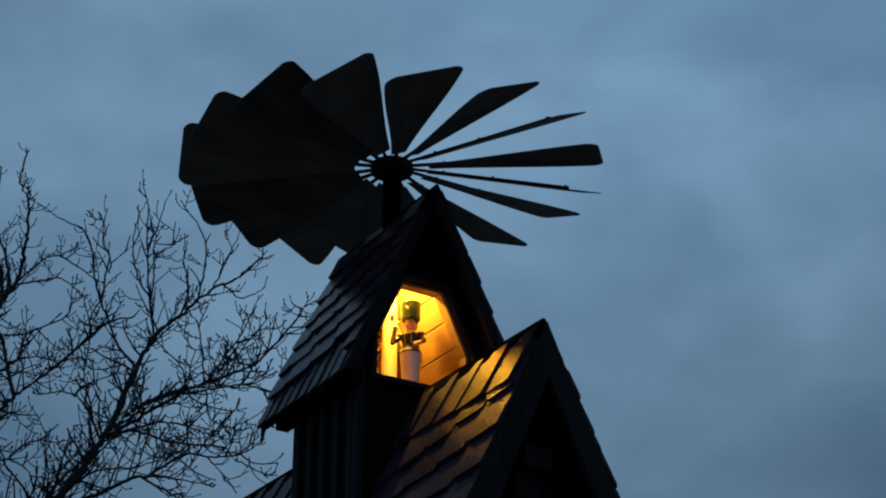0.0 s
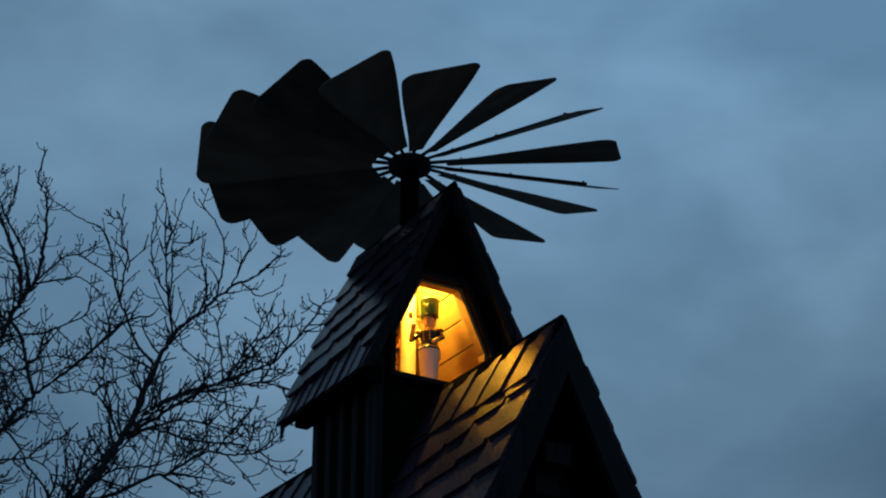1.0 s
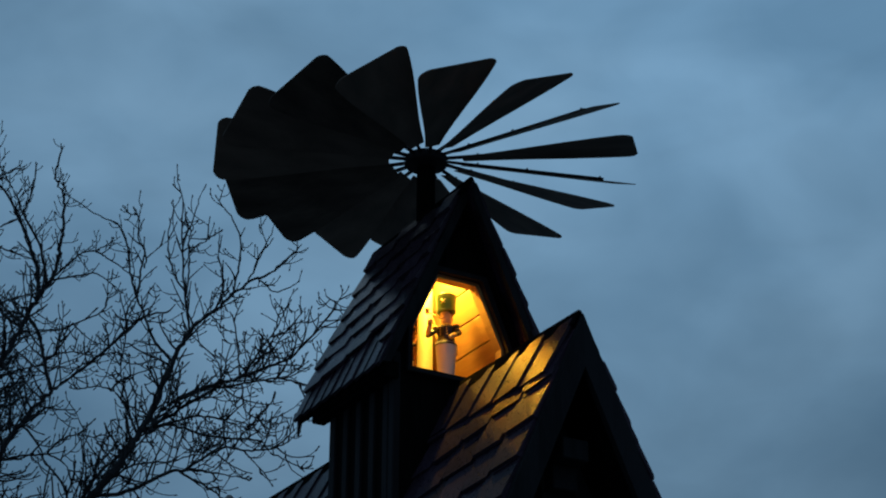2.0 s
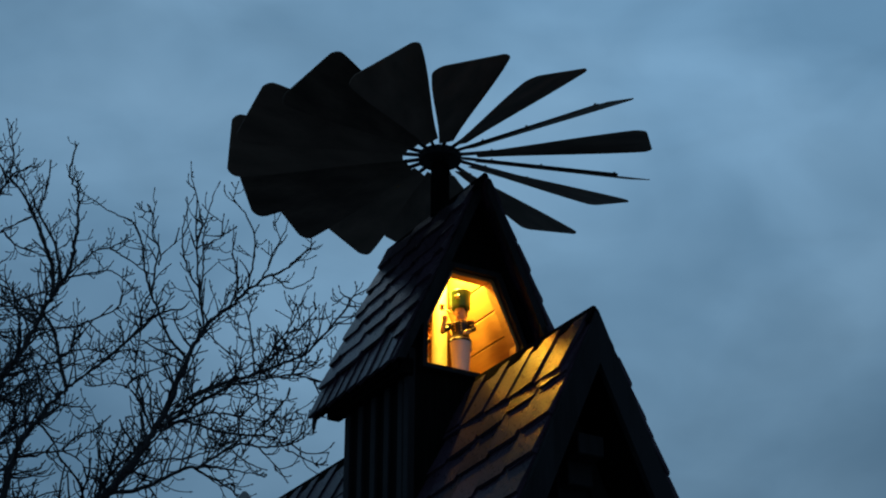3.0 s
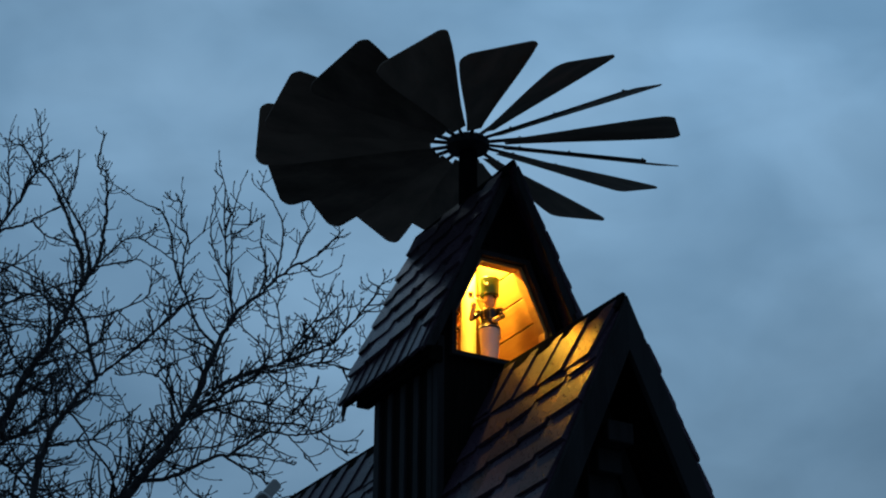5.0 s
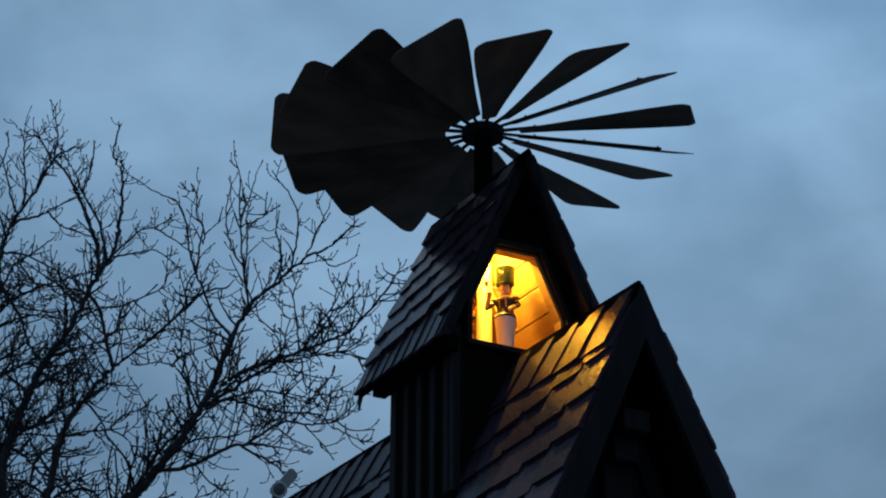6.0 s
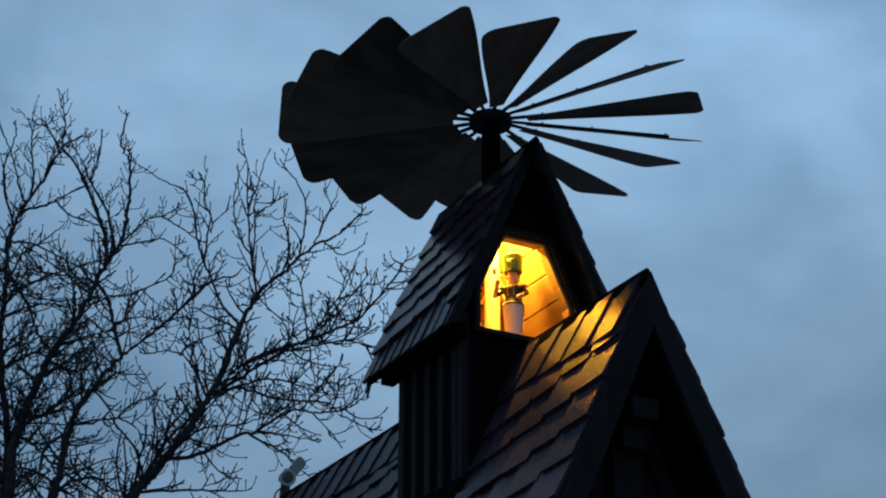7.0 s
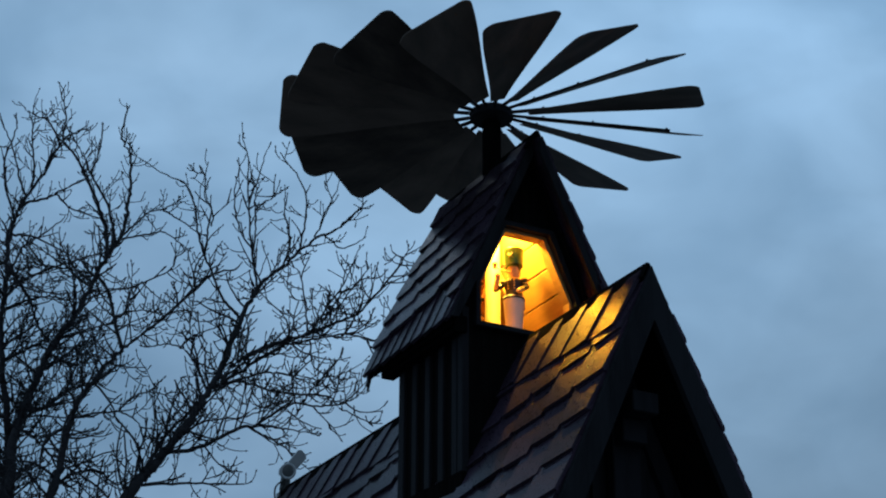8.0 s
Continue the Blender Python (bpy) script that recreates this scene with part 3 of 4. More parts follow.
shield = aim @ Matrix.Rotation(radians(-37), 4, "Z") @ Matrix.Translation((0.0, 0.115, -0.03)) @ Matrix.Rotation(radians(36), 4, "Y")
prism(m, [(-0.056, -0.07), (0.056, -0.07), (0.060, 0.07), (0.034, 0.088), (-0.034, 0.088), (-0.060, 0.07)], 0.008, shield)
part("sunshield", m, PALE_PLASTIC, cctv, "pale metal sunshield")
part("bracket", rod(rod(bmesh.new(), (0.0, 0.02, -0.06), (0.0, 0.02, 0.10), 0.03), (-0.03, 0.03, -0.02), (-0.02, 0.02, 0.11), 0.026), IRON, cctv)
cable_v, cable_f = [], []
tube_pts = [Vector((-0.02, 0.0, 0.07)), Vector((-0.095, 0.0, 0.0)), Vector((-0.105, 0.0, -0.08)), Vector((-0.07, 0.02, -0.15)), Vector((-0.045, 0.02, -0.12)), Vector((-0.06, 0.0, -0.04)), Vector((-0.02, 0.02, 0.05))]
part("junction_box", box(bmesh.new(), (-0.04, 0.065, -0.12), (0.04, 0.13, -0.02), bevel=0.006), PLASTIC, cctv)

# ---- trees ----
def tube_into(verts, faces, pts, radii, sides):
    """A tapered tube along points."""
    o = len(verts)
    for i, p in enumerate(pts):
        d = (pts[min(i + 1, len(pts) - 1)] - pts[max(i - 1, 0)]).normalized()
        a = d.orthogonal().normalized()
        b = d.cross(a)
        for s in range(sides):
            t = 2 * math.pi * s / sides
            verts.append(p + (a * math.cos(t) + b * math.sin(t)) * radii[i])
    for i in range(len(pts) - 1):
        for s in range(sides):
            q, r = o + i * sides + s, o + i * sides + (s + 1) % sides
            faces.append((q, r, r + sides, q + sides))
    faces.append(tuple(o + s for s in range(sides))[::-1])
    faces.append(tuple(o + (len(pts) - 1) * sides + s for s in range(sides)))


def from_lists(name, verts, faces, mat, parent, label=""):
    me = bpy.data.meshes.new(name)
    me.from_pydata(verts, [], faces)
    me.materials.append(mat)
    for p in me.polygons:
        p.use_smooth = True
    ob = new(name, me)
    ob.parent = parent
    return tagged(ob, label)


def curve_through(points, steps, rng, wobble):
    """A smooth, slightly crooked line through points."""
    P = [Vector(p) for p in points]
    P = [P[0] * 2 - P[1]] + P + [P[-1] * 2 - P[-2]]
    out = []
    for i in range(1, len(P) - 2):
        for s in range(steps):
            t = s / steps
            a, b, c, d = P[i - 1], P[i], P[i + 1], P[i + 2]
            q = 0.5 * (2 * b + (c - a) * t + (2 * a - 5 * b + 4 * c - d) * t * t + (3 * b - a - 3 * c + d) * t ** 3)
            out.append(q + Vector((rng.gauss(0, wobble), rng.gauss(0, wobble), rng.gauss(0, wobble))))
    return out + [P[-2]]


def shoot(verts, faces, p, d, length, r, level, rng):
    """A twig that sweeps out and curls upwards, with shorter curled twigs and stout spurs on it, and a swollen bud at its tip."""
    step = (0.075, 0.050, 0.026)[level]
    n = max(3, int(length / step))
    pts, rad = [p.copy()], [r]
    d = d.normalized()
    rise, kink = ((0.055, 0.10), (0.17, 0.11), (0.34, 0.12))[level]
    bend = Vector((rng.gauss(0, 0.06), rng.gauss(0, 0.06), rng.gauss(0, 0.04)))
    flip = rng.choice((-1, 1))
    for i in range(n):
        bend = bend * 0.8 + Vector((rng.gauss(0, 0.045), rng.gauss(0, 0.045), rng.gauss(0, 0.04)))
        d = (d + bend + Vector((rng.gauss(0, kink), rng.gauss(0, kink), rise * (0.3 + 1.4 * i / n) + rng.gauss(0, kink * 0.6)))).normalized()
        p = p + d * (length / n)
        pts.append(p)
        rad.append(r * (1 - (0.42, 0.30, 0.15)[level] * (i + 1) / n))
        if level < 2 and i < n - 1 and rng.random() < (0.55, 0.42)[level]:
            flip = -flip
            side = d.cross(Vector((rng.gauss(0, 0.35), rng.gauss(0, 0.35), 1))).normalized() * flip
            side.rotate(Matrix.Rotation(rng.gauss(0, 0.8), 3, d))
            nd = d * rng.uniform(0.35, 0.8) + side * rng.uniform(0.7, 1.0) - Vector((0, 0, rng.uniform(0.0, 0.35)))
            if level == 0 and rng.random() < 0.65:
                shoot(verts, faces, p, nd, rng.uniform(0.14, 0.46) * (1.05 - 0.5 * i / n), max(0.0078, min(0.0105, rad[-1] * 0.78)), 1, rng)
            else:
                shoot(verts, faces, p, nd, rng.uniform(0.06, 0.19), max(0.0070, rad[-1] * 0.7), 2, rng)
    tube_into(verts, faces, pts, rad, 4 if level < 1 else 3)
    q = pts[-1]
    tube_into(verts, faces, [q, q + d * 0.014, q + d * 0.036], [rad[-1], max(0.0100, rad[-1] * 1.2), 0.003], 4)


def bare_tree(label, foot, fork, girth, limbs, seed, density, crown, single):
    """A bare winter tree: trunk, limbs and a crown of fine twigs. limbs: rows of thickness at the root and points; above the height crown the twigs stay short; the first single twigs are parts of their own."""
    rng = random.Random(seed)
    tree = thing("bare_tree", label, "tree", foot)
    base = Vector(foot)
    v, f = [], []
    line = curve_through([(0, 0, 0), ((fork[0] - foot[0]) * 0.3, (fork[1] - foot[1]) * 0.3 + 0.1, fork[2] * 0.5), Vector(fork) - base], 8, rng, 0.01)
    tube_into(v, f, line, [girth * (1.35 - 0.5 * min(1, i / 3) - 0.25 * i / len(line)) for i in range(len(line))], 14)
    from_lists("trunk", v, f, BARK, tree)
    tv, tf = [], []
    for r0, r1, pts in limbs:
        line = curve_through([Vector(p) - base for p in pts], 7, rng, 0.004 + r0 * 0.06)
        v, f = [], []
        rad = [r0 + (r1 - r0) * (i / (len(line) - 1)) ** (0.45 if r0 > 0.05 else 0.8) for i in range(len(line))]
        tube_into(v, f, line, rad, 8)
        from_lists("limb", v, f, BARK, tree)
        run = 0.0
        for i in range(2, len(line)):
            seg = line[i] - line[i - 1]
            run += seg.length
            if line[i].z + base.z < 5.6:
                continue
            while run > density:
                high, thin = line[i].z + base.z > crown, r0 < 0.024
                run -= density * rng.uniform(0.7, 1.3) * (1.7 if thin else 1.0) * (1.45 if high else 1.0)
                d = seg.normalized()
                side = d.orthogonal().normalized()
                side.rotate(Matrix.Rotation(rng.uniform(0, 6.28), 3, d))
                if side.z < -0.2 and rng.random() < 0.6:
                    side.z = -side.z
                t = i / len(line)
                if high and t > 0.6 and rng.random() < 0.40:
                    continue
                ln = rng.uniform(0.10, 0.36) * (1.0 - 0.5 * t) if thin or high else rng.uniform(0.30, 1.0) * (1.0 - 0.5 * t)
                sv, sf = ([], []) if single > 0 else (tv, tf)
                lead = d * rng.uniform(0.8, 1.2) + side * 0.6 + Vector((0, 0, 0.35)) if high else d * rng.uniform(0.3, 1.0) + side * 0.9 + Vector((0, 0, 0.02))
                shoot(sv, sf, line[i], lead, ln, max(0.0105, min(0.0160, rad[i] * 0.5)), 0, rng)
                if single > 0:
                    from_lists("twig", sv, sf, BARK, tree)
                    single -= 1
        shoot(tv, tf, line[-1], line[-1] - line[-2], rng.uniform(0.05, 0.12), r1, 1, rng)
    tagged(from_lists("crown", tv, tf, BARK, tree), kind="stuff")
    return tree


tube_into(cable_v, cable_f, curve_through(tube_pts, 5, random.Random(2), 0.0), [0.007] * 31, 6)
from_lists("cable", cable_v, cable_f, CABLE, cctv, "black looped cable")
F1, F2 = (-0.75, 8.2, 4.4), (-0.75, 11.0, 5.0)
LIMBS_NEAR_A = [
    (0.085, 0.0107, [F1, (0.14, 8.00, 6.51), (0.36, 7.97, 6.80), (0.59, 7.95, 7.18), (0.84, 7.92, 7.60), (1.05, 7.89, 8.02), (1.19, 7.86, 8.47), (1.31, 7.84, 8.84), (1.46, 7.81, 9.16), (1.70, 7.78, 9.42), (1.99, 7.75, 9.75), (2.37, 7.73, 10.05), (2.65, 7.70, 10.36)]),
    (0.067, 0.0107, [F1, (-0.59, 8.20, 6.46), (-0.53, 8.22, 6.79), (-0.47, 8.24, 7.27), (-0.37, 8.26, 7.62), (-0.24, 8.28, 7.83), (-0.04, 8.30, 8.14), (0.12, 8.32, 8.33), (0.52, 8.34, 8.75), (0.86, 8.36, 9.19), (1.03, 8.38, 9.38), (1.38, 8.40, 9.56)]),
    (0.026, 0.0122, [(0.22, 7.99, 6.60), (0.51, 8.02, 7.22), (0.77, 8.06, 7.55), (0.99, 8.09, 7.86)]),
]
LIMBS_NEAR_B = [
    (0.030, 0.0081, [(1.15, 7.89, 8.10), (1.32, 7.71, 8.24), (1.64, 7.54, 8.40), (1.84, 7.37, 8.46), (2.27, 7.20, 8.68), (2.36, 7.03, 8.73), (2.69, 6.86, 9.20), (2.75, 6.69, 9.39)]),
    (0.026, 0.0070, [(0.98, 7.90, 7.85), (1.21, 7.74, 8.01), (1.60, 7.58, 8.31), (1.80, 7.42, 8.38), (2.27, 7.26, 8.50), (2.57, 7.10, 8.43)]),
    (0.021, 0.0070, [(1.04, 7.89, 7.83), (1.24, 7.77, 7.93), (1.65, 7.65, 7.84), (2.21, 7.53, 7.84), (2.30, 7.41, 7.69), (2.62, 7.29, 7.54)]),
    (0.016, 0.0060, [(1.06, 7.86, 7.89), (1.50, 7.63, 8.03), (1.67, 7.41, 7.97), (1.85, 7.18, 7.88), (2.03, 6.96, 7.72)]),
]
LIMBS_NEAR_C = [
    (0.026, 0.0069, [(0.50, 7.96, 7.05), (0.86, 7.88, 7.14), (1.30, 7.81, 7.41), (1.47, 7.74, 7.46), (1.83, 7.67, 7.73), (2.11, 7.60, 7.73), (2.43, 7.53, 7.81), (2.56, 7.46, 7.90)]),
    (0.016, 0.0060, [(1.39, 7.78, 7.42), (1.84, 7.88, 7.31), (2.20, 7.98, 7.13)]),
    (0.014, 0.0060, [(1.47, 7.74, 7.46), (1.71, 7.59, 7.41), (1.95, 7.44, 7.36)]),
    (0.014, 0.0059, [(0.68, 7.94, 7.26), (0.88, 7.81, 7.41), (1.34, 7.67, 7.52), (1.61, 7.54, 7.68)]),
    (0.019, 0.0078, [(0.27, 7.99, 6.67), (0.91, 8.04, 6.79), (1.49, 8.09, 6.88)]),
    (0.019, 0.0113, [(1.28, 7.85, 8.68), (1.07, 7.95, 8.94), (0.95, 8.05, 9.28), (0.88, 8.15, 9.52)]),
]
LIMBS_NEAR_D = [
    (0.014, 0.0063, [(0.88, 8.15, 9.52), (0.79, 8.19, 9.82), (0.76, 8.23, 10.13), (0.63, 8.27, 10.42), (0.41, 8.31, 10.50), (0.08, 8.35, 10.66)]),
    (0.014, 0.0063, [(0.88, 8.15, 9.52), (0.89, 8.10, 9.87), (0.89, 8.05, 10.08), (0.78, 8.00, 10.18), (0.76, 7.95, 10.51)]),
    (0.011, 0.0063, [(0.91, 8.10, 9.88), (0.91, 7.95, 9.96), (1.04, 7.80, 10.11)]),
    (0.016, 0.0062, [(1.42, 7.82, 9.07), (1.36, 7.92, 9.62), (1.32, 8.02, 10.30), (1.33, 8.12, 10.86), (1.29, 8.22, 11.14)]),
    (0.012, 0.0063, [(1.38, 7.91, 9.58), (1.43, 8.01, 10.03), (1.44, 8.11, 10.37), (1.52, 8.21, 10.61)]),
    (0.012, 0.0063, [(1.36, 7.92, 9.62), (1.16, 7.82, 9.78), (1.04, 7.72, 10.11), (1.04, 7.62, 10.48)]),
]
LIMBS_NEAR_E = [
    (0.011, 0.0064, [(1.33, 8.00, 10.15), (1.64, 8.10, 10.40), (1.79, 8.20, 10.57)]),
    (0.011, 0.0064, [(1.33, 8.02, 10.30), (1.39, 7.92, 10.51), (1.43, 7.82, 10.82)]),
    (0.012, 0.0062, [(1.70, 7.78, 9.42), (1.84, 7.92, 9.79), (1.80, 8.05, 10.24), (1.85, 8.18, 10.57)]),
    (0.014, 0.0063, [(1.89, 7.76, 9.63), (1.98, 7.84, 10.09), (2.00, 7.91, 10.46), (1.87, 7.99, 10.78), (1.68, 8.06, 10.96)]),
    (0.011, 0.0063, [(2.06, 7.75, 9.82), (2.14, 7.60, 10.11), (2.21, 7.45, 10.42)]),
    (0.011, 0.0064, [(2.17, 7.74, 9.91), (2.46, 7.84, 9.83), (2.76, 7.94, 10.04)]),
    (0.013, 0.0061, [(1.87, 7.36, 8.47), (1.87, 7.46, 8.78), (1.83, 7.56, 9.25), (1.74, 7.66, 9.39)]),
]
LIMBS_NEAR_F = [
    (0.013, 0.0061, [(1.89, 7.36, 8.49), (2.06, 7.26, 8.82), (2.19, 7.16, 9.06), (2.30, 7.06, 9.43)]),
    (0.012, 0.0061, [(2.09, 7.26, 8.59), (2.15, 7.11, 8.80), (2.39, 6.96, 9.20)]),
    (0.011, 0.0061, [(1.90, 7.38, 8.42), (2.01, 7.48, 8.14), (2.38, 7.58, 8.09)]),
    (0.025, 0.0082, [(0.04, 8.31, 8.28), (-0.04, 8.41, 8.67), (-0.11, 8.51, 9.03), (-0.26, 8.61, 9.21), (-0.53, 8.71, 9.26), (-0.90, 8.81, 9.30)]),
    (0.016, 0.0062, [(-0.03, 8.40, 8.64), (0.08, 8.30, 8.76), (0.09, 8.20, 8.97), (0.46, 8.10, 9.22), (0.50, 8.00, 9.36)]),
    (0.013, 0.0062, [(-0.03, 8.41, 8.67), (0.17, 8.31, 8.75), (0.48, 8.21, 8.74)]),
]
LIMBS_NEAR_G = [
    (0.016, 0.0071, [(0.99, 8.09, 7.88), (0.90, 8.17, 8.13), (0.79, 8.24, 8.34), (0.60, 8.32, 8.43), (0.38, 8.39, 8.38)]),
    (0.014, 0.0060, [(0.94, 7.90, 7.83), (0.84, 7.80, 8.10), (0.81, 7.70, 8.27), (0.67, 7.60, 8.35)]),
    (0.014, 0.0061, [(0.93, 8.14, 8.06), (0.88, 8.24, 8.39), (0.83, 8.34, 8.68), (0.89, 8.44, 9.12)]),
    (0.012, 0.0062, [(0.71, 8.27, 8.39), (0.79, 8.12, 8.49), (1.09, 7.97, 8.64)]),
    (0.017, 0.0074, [(0.87, 8.36, 9.20), (0.90, 8.51, 9.50), (1.06, 8.66, 9.80)]),
    (0.016, 0.0059, [(-0.44, 8.25, 7.37), (-0.27, 8.17, 7.42), (0.03, 8.10, 7.47), (0.22, 8.02, 7.35), (0.29, 7.95, 7.07)]),
]
LIMBS_NEAR_H = [
    (0.013, 0.0059, [(0.02, 8.10, 7.47), (0.11, 8.00, 7.62), (0.31, 7.90, 7.68), (0.60, 7.80, 7.59)]),
    (0.019, 0.0068, [(-0.56, 8.21, 6.59), (-0.39, 8.16, 6.74), (-0.16, 8.11, 6.79), (0.04, 8.06, 6.66), (0.21, 8.01, 6.72)]),
    (0.021, 0.0079, [(-0.47, 8.24, 7.29), (-0.68, 8.34, 7.08), (-0.69, 8.44, 6.77), (-0.75, 8.54, 6.58)]),
]
LIMBS_NEAR = LIMBS_NEAR_A + LIMBS_NEAR_B + LIMBS_NEAR_C + LIMBS_NEAR_D + LIMBS_NEAR_E + LIMBS_NEAR_F + LIMBS_NEAR_G + LIMBS_NEAR_H
LIMBS_FAR_A = [
    (0.091, 0.0112, [F2, (-0.41, 10.90, 7.15), (-0.43, 10.88, 7.79), (-0.30, 10.87, 8.37), (-0.18, 10.85, 8.80), (-0.04, 10.84, 9.21), (0.18, 10.82, 9.61), (0.35, 10.81, 10.07), (0.51, 10.79, 10.50), (0.64, 10.78, 10.75), (0.70, 10.76, 11.23), (0.71, 10.75, 11.57), (0.66, 10.73, 11.93), (0.51, 10.72, 12.18), (0.56, 10.70, 12.56)]),
    (0.064, 0.0102, [F2, (-0.41, 11.10, 7.43), (-0.61, 11.12, 8.92), (-0.67, 11.14, 9.52), (-0.66, 11.15, 9.99), (-0.69, 11.17, 10.38), (-0.66, 11.19, 10.75), (-0.61, 11.21, 11.02), (-0.49, 11.23, 11.31), (-0.30, 11.25, 11.71), (-0.11, 11.26, 12.20), (0.05, 11.28, 12.36), (0.23, 11.30, 12.50)]),
]
LIMBS_FAR_B = [
    (0.031, 0.0083, [(0.50, 10.79, 10.47), (0.44, 10.84, 10.89), (0.29, 10.88, 11.28), (0.13, 10.92, 11.61), (-0.03, 10.97, 11.89), (-0.18, 11.01, 12.07), (-0.16, 11.05, 12.46), (-0.26, 11.09, 12.82)]),
    (0.021, 0.0083, [(0.59, 10.78, 10.65), (0.41, 10.71, 11.14), (0.15, 10.63, 11.45), (0.01, 10.56, 11.65), (-0.20, 10.48, 11.90)]),
    (0.014, 0.0072, [(0.13, 10.63, 11.48), (0.24, 10.73, 11.86), (0.29, 10.83, 12.21)]),
    (0.023, 0.0109, [(-0.60, 11.21, 11.04), (-0.44, 11.31, 11.24), (-0.20, 11.41, 11.38), (0.02, 11.51, 11.61), (0.32, 11.61, 11.87)]),
    (0.025, 0.0130, [(-0.68, 11.17, 10.25), (-0.51, 11.07, 9.96), (-0.38, 10.97, 9.73), (-0.29, 10.87, 9.40), (-0.10, 10.77, 9.11)]),
]
LIMBS_FAR_C = [
    (0.021, 0.0094, [(-0.66, 11.15, 9.77), (-0.50, 11.25, 10.01), (-0.25, 11.35, 10.26), (0.24, 11.45, 10.59), (0.69, 11.55, 10.85)]),
    (0.019, 0.0082, [(-0.66, 11.14, 9.61), (-0.39, 11.04, 9.76), (-0.12, 10.94, 9.82), (0.15, 10.84, 9.76)]),
    (0.018, 0.0073, [(-0.47, 11.23, 11.32), (-0.44, 11.30, 11.66), (-0.49, 11.38, 12.15), (-0.52, 11.45, 12.50), (-0.63, 11.53, 12.71)]),
    (0.016, 0.0074, [(-0.15, 11.26, 12.13), (-0.38, 11.16, 12.40), (-0.58, 11.06, 12.30)]),
    (0.019, 0.0072, [(-0.64, 11.20, 10.86), (-0.79, 11.27, 11.36), (-0.83, 11.35, 11.75), (-0.72, 11.42, 12.24), (-0.70, 11.50, 12.46)]),
    (0.017, 0.0074, [(-0.31, 11.24, 11.69), (-0.29, 11.09, 11.92), (-0.29, 10.94, 12.10)]),
]
LIMBS_FAR_D = [
    (0.018, 0.0073, [(-0.52, 11.22, 11.22), (-0.60, 11.36, 11.54), (-0.72, 11.49, 12.04), (-0.88, 11.62, 12.46)]),
    (0.017, 0.0074, [(-0.09, 11.46, 11.49), (0.13, 11.31, 11.26), (0.56, 11.16, 11.11)]),
    (0.016, 0.0071, [(0.65, 10.78, 10.75), (0.85, 10.85, 11.02), (1.03, 10.93, 11.25), (1.27, 11.00, 11.40), (1.53, 11.08, 11.64)]),
    (0.015, 0.0071, [(0.64, 10.78, 10.72), (0.98, 10.68, 10.83), (1.17, 10.58, 10.85), (1.44, 10.48, 10.65)]),
    (0.014, 0.0074, [(1.25, 11.00, 11.38), (1.48, 11.10, 11.35), (1.83, 11.20, 11.25)]),
    (0.021, 0.0093, [(-0.01, 10.84, 9.25), (0.20, 10.94, 9.36), (0.44, 11.04, 9.53), (0.73, 11.14, 9.69)]),
    (0.027, 0.0114, [(-0.45, 10.88, 8.06), (-0.20, 10.74, 7.89), (-0.01, 10.61, 7.65), (0.05, 10.48, 7.47)]),
]
LIMBS_FAR_E = [
    (0.027, 0.0114, [(-0.33, 10.87, 8.16), (-0.07, 11.01, 8.37), (0.19, 11.14, 8.62), (0.48, 11.27, 8.95)]),
    (0.025, 0.0103, [(-0.19, 10.86, 8.76), (-0.03, 10.72, 8.89), (0.19, 10.59, 9.10), (0.40, 10.46, 9.18)]),
    (0.025, 0.0104, [(-0.61, 11.12, 8.92), (-0.34, 11.22, 9.14), (-0.11, 11.32, 9.29), (0.22, 11.42, 9.17), (0.54, 11.52, 9.26)]),
    (0.020, 0.0090, [(-0.43, 10.89, 7.58), (-0.32, 10.79, 8.43), (-0.21, 10.69, 8.49), (-0.05, 10.59, 8.70)]),
    (0.019, 0.0082, [(-0.67, 11.15, 9.98), (-0.48, 11.29, 10.55), (-0.21, 11.42, 10.86), (0.06, 11.55, 11.18)]),
    (0.019, 0.0084, [(-0.66, 11.19, 10.67), (-0.40, 11.05, 10.63), (-0.13, 10.92, 10.48), (0.29, 10.79, 10.28)]),
]
LIMBS_FAR = LIMBS_FAR_A + LIMBS_FAR_B + LIMBS_FAR_C + LIMBS_FAR_D + LIMBS_FAR_E
bare_tree("tall bare winter tree with fine twigs behind the hut", (-1.3, 8.5, 0), F1, 0.21, LIMBS_NEAR, 5, 0.090, 9.35, 300)
bare_tree("second bare winter tree with dense dark twigs", (-1.5, 11.2, 0), F2, 0.22, LIMBS_FAR, 9, 0.070, 10.6, 120)

# ---- slates ----
rng = random.Random(21)
W, W_E, W_R = 0.28, 0.135, 0.28
SLATES = [shingle_mesh("shingle", W, 0.40, d, r) for d, r in ((0.040, 0.045), (0.030, 0.035), (0.048, 0.05), (0.034, 0.03))]
SMALL = [shingle_mesh("shingle", 0.27, 0.36, d, r) for d, r in ((0.030, 0.065), (0.022, 0.05), (0.038, 0.058))]
EAVE = shingle_mesh("shingle", W_E, 0.44, 0.012, 0.012, -0.05)
RIDGE = shingle_mesh("shingle", W_R, 0.385, 0.01, 0.012, 0.06)

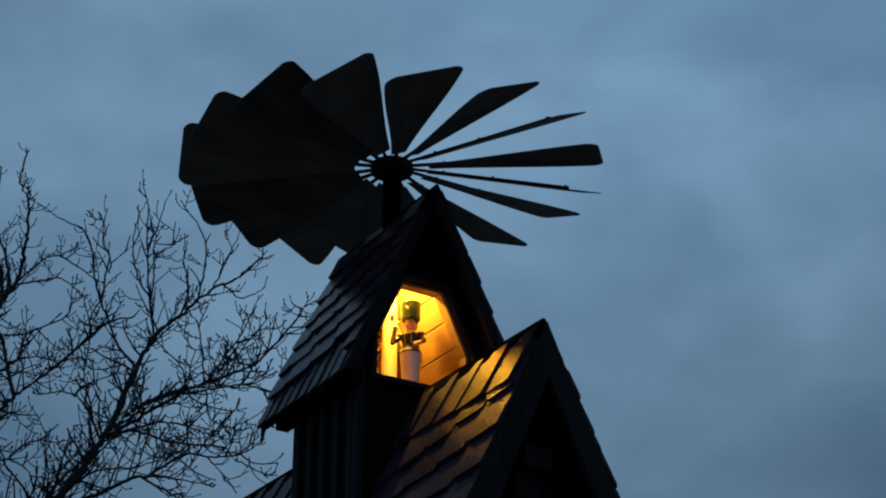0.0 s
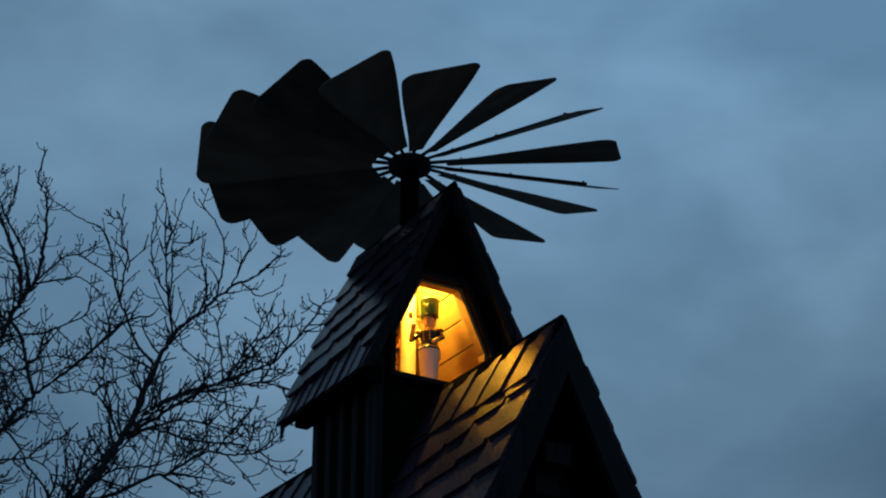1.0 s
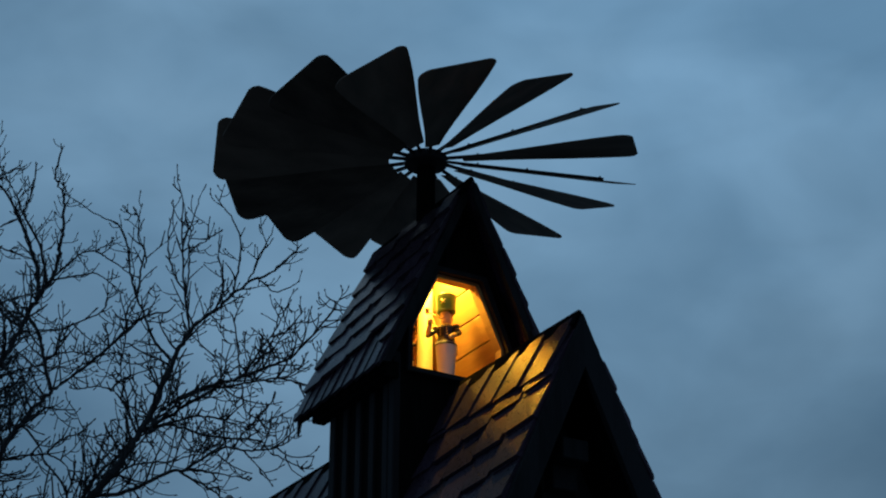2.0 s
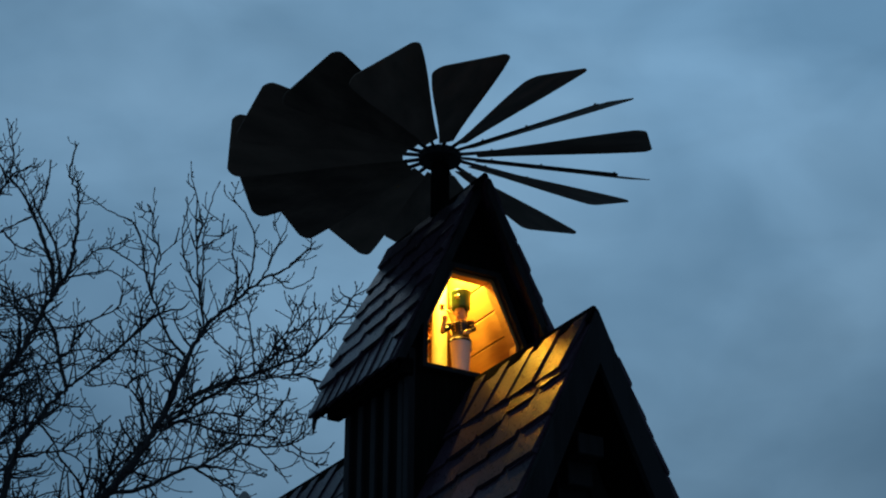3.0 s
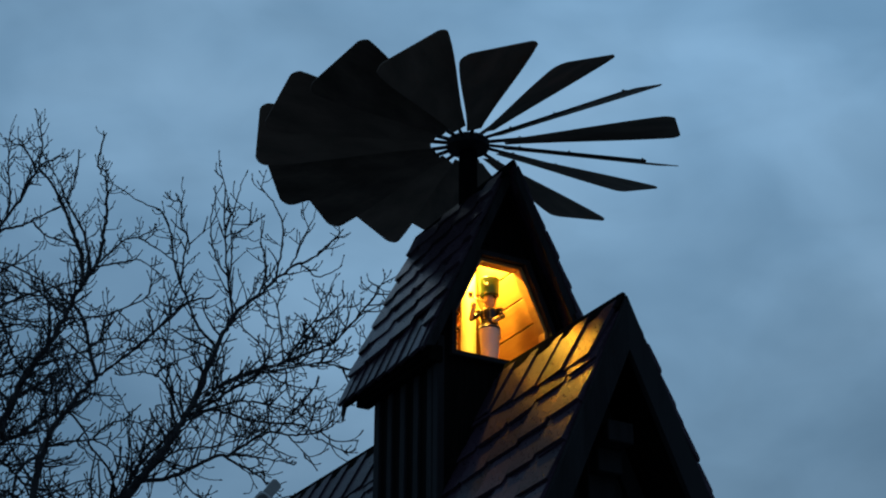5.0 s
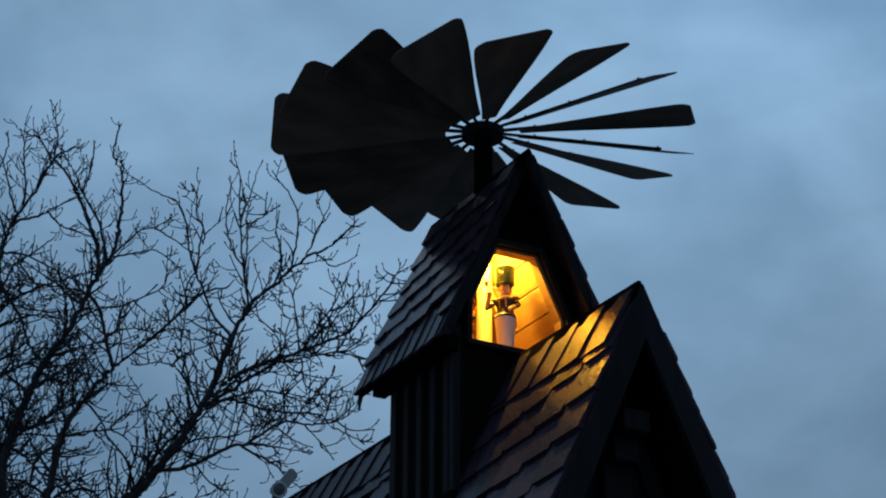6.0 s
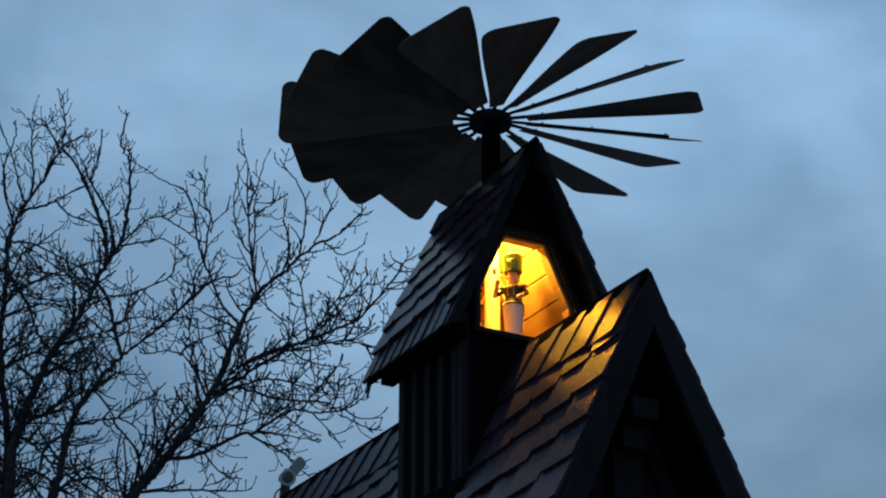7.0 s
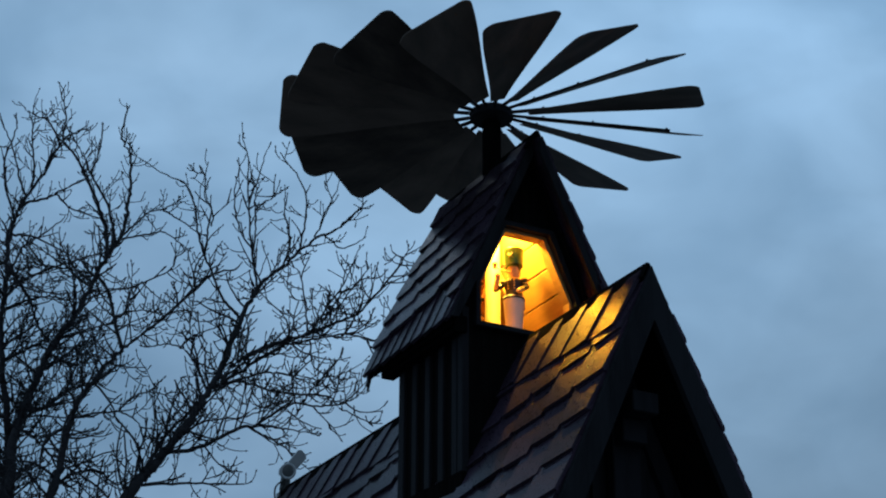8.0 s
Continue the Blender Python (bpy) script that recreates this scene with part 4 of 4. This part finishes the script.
n_main = math.hypot(1, KL)
H_MAIN = (ZR - ZE) * n_main
left = slope_frame(-1, KL, YB, -XE, ZE)
cover(left, YB - YF, H_MAIN, main_roof, rng, 0.262, 0.205, W, -0.78, 0.37, 0.40, SLATES, EAVE, W_E * 2, RIDGE, W_R, H_MAIN - 0.36, lap=True)
right = slope_frame(1, KL, YF - 0.02, XE, ZE)
rest = []
cover(right, YB - YF, H_MAIN, main_roof, rng, 0.262, 0.205, W, -0.75, 0.37, 0.40, SLATES, EAVE, W_E * 2, RIDGE, W_R, H_MAIN - 0.36, out=rest, lift=0.046, tilt=0.09)
joined("slate_covering", rest, SLATE, main_roof)

n_tur = math.hypot(1, KT)
H_TUR = (ZT - TZE) * n_tur
for side, y, length in ((-1, RYB, RYB - RYF), (1, RYF - 0.085, RYB - RYF + 0.085)):
    cover(slope_frame(side, KT, y, side * TXE, TZE), length, H_TUR, turret_roof, rng, 0.215, 0.23 if side < 0 else -0.23, 0.27, -0.02, 0.08, 0.36, SMALL, EAVE, W_E, lift=0.040 if side < 0 else 0.046, tilt=0.09 if side < 0 else 0.065)



def verge(base, u, height, step, w, tall, parent, lift, tilt, turn, out=None):
    """Narrow closing slates laid close above one another up the front rake."""
    v = 0.10
    while v < height - 0.12:
        place(SMALL[rng.randrange(len(SMALL))], base, u + rng.uniform(-0.008, 0.008), v, w, 0.27, lift * min(1.0, (height - v) / 0.6) + rng.uniform(-0.004, 0.010), tilt, turn + rng.uniform(-0.03, 0.03), parent, out, min(tall, (height + 0.03 - v) / 0.36))
        v += step * rng.uniform(0.8, 1.2)


edge = []
verge(right, -0.005, H_MAIN, 0.10, 0.12, 0.5, main_roof, 0.040, 0.10, 0.0, edge)
joined("verge_covering", edge, SLATE, main_roof)
verge(slope_frame(1, KT, RYF - 0.085, TXE, TZE), -0.005, H_TUR, 0.10, 0.11, 0.55, turret_roof, 0.056, 0.10, 0.0)

# ridge caps: folded strips along both ridges
for zc, k, yf, yb, leg, holder in ((ZR + 0.082, KL, YF + 0.0, YB + 0.012, 0.10, main_roof), (ZT + 0.075, KT, RYF - 0.08, RYB + 0.07, 0.11, turret_roof)):
    n = math.hypot(1, k)
    dx, dz = leg * k / n, leg / n
    t = 0.012 * n / k
    part("ridge_cap", prism(bmesh.new(), [(-dx, zc - dz), (0, zc), (dx, zc - dz), (dx + 0.013, zc - dz + 0.004), (0.010, zc + t - 0.022), (-0.010, zc + t - 0.022), (-dx - 0.013, zc - dz + 0.004)], yb - yf, upright(yf)), DARK_WOOD, holder, "dark folded ridge capping")
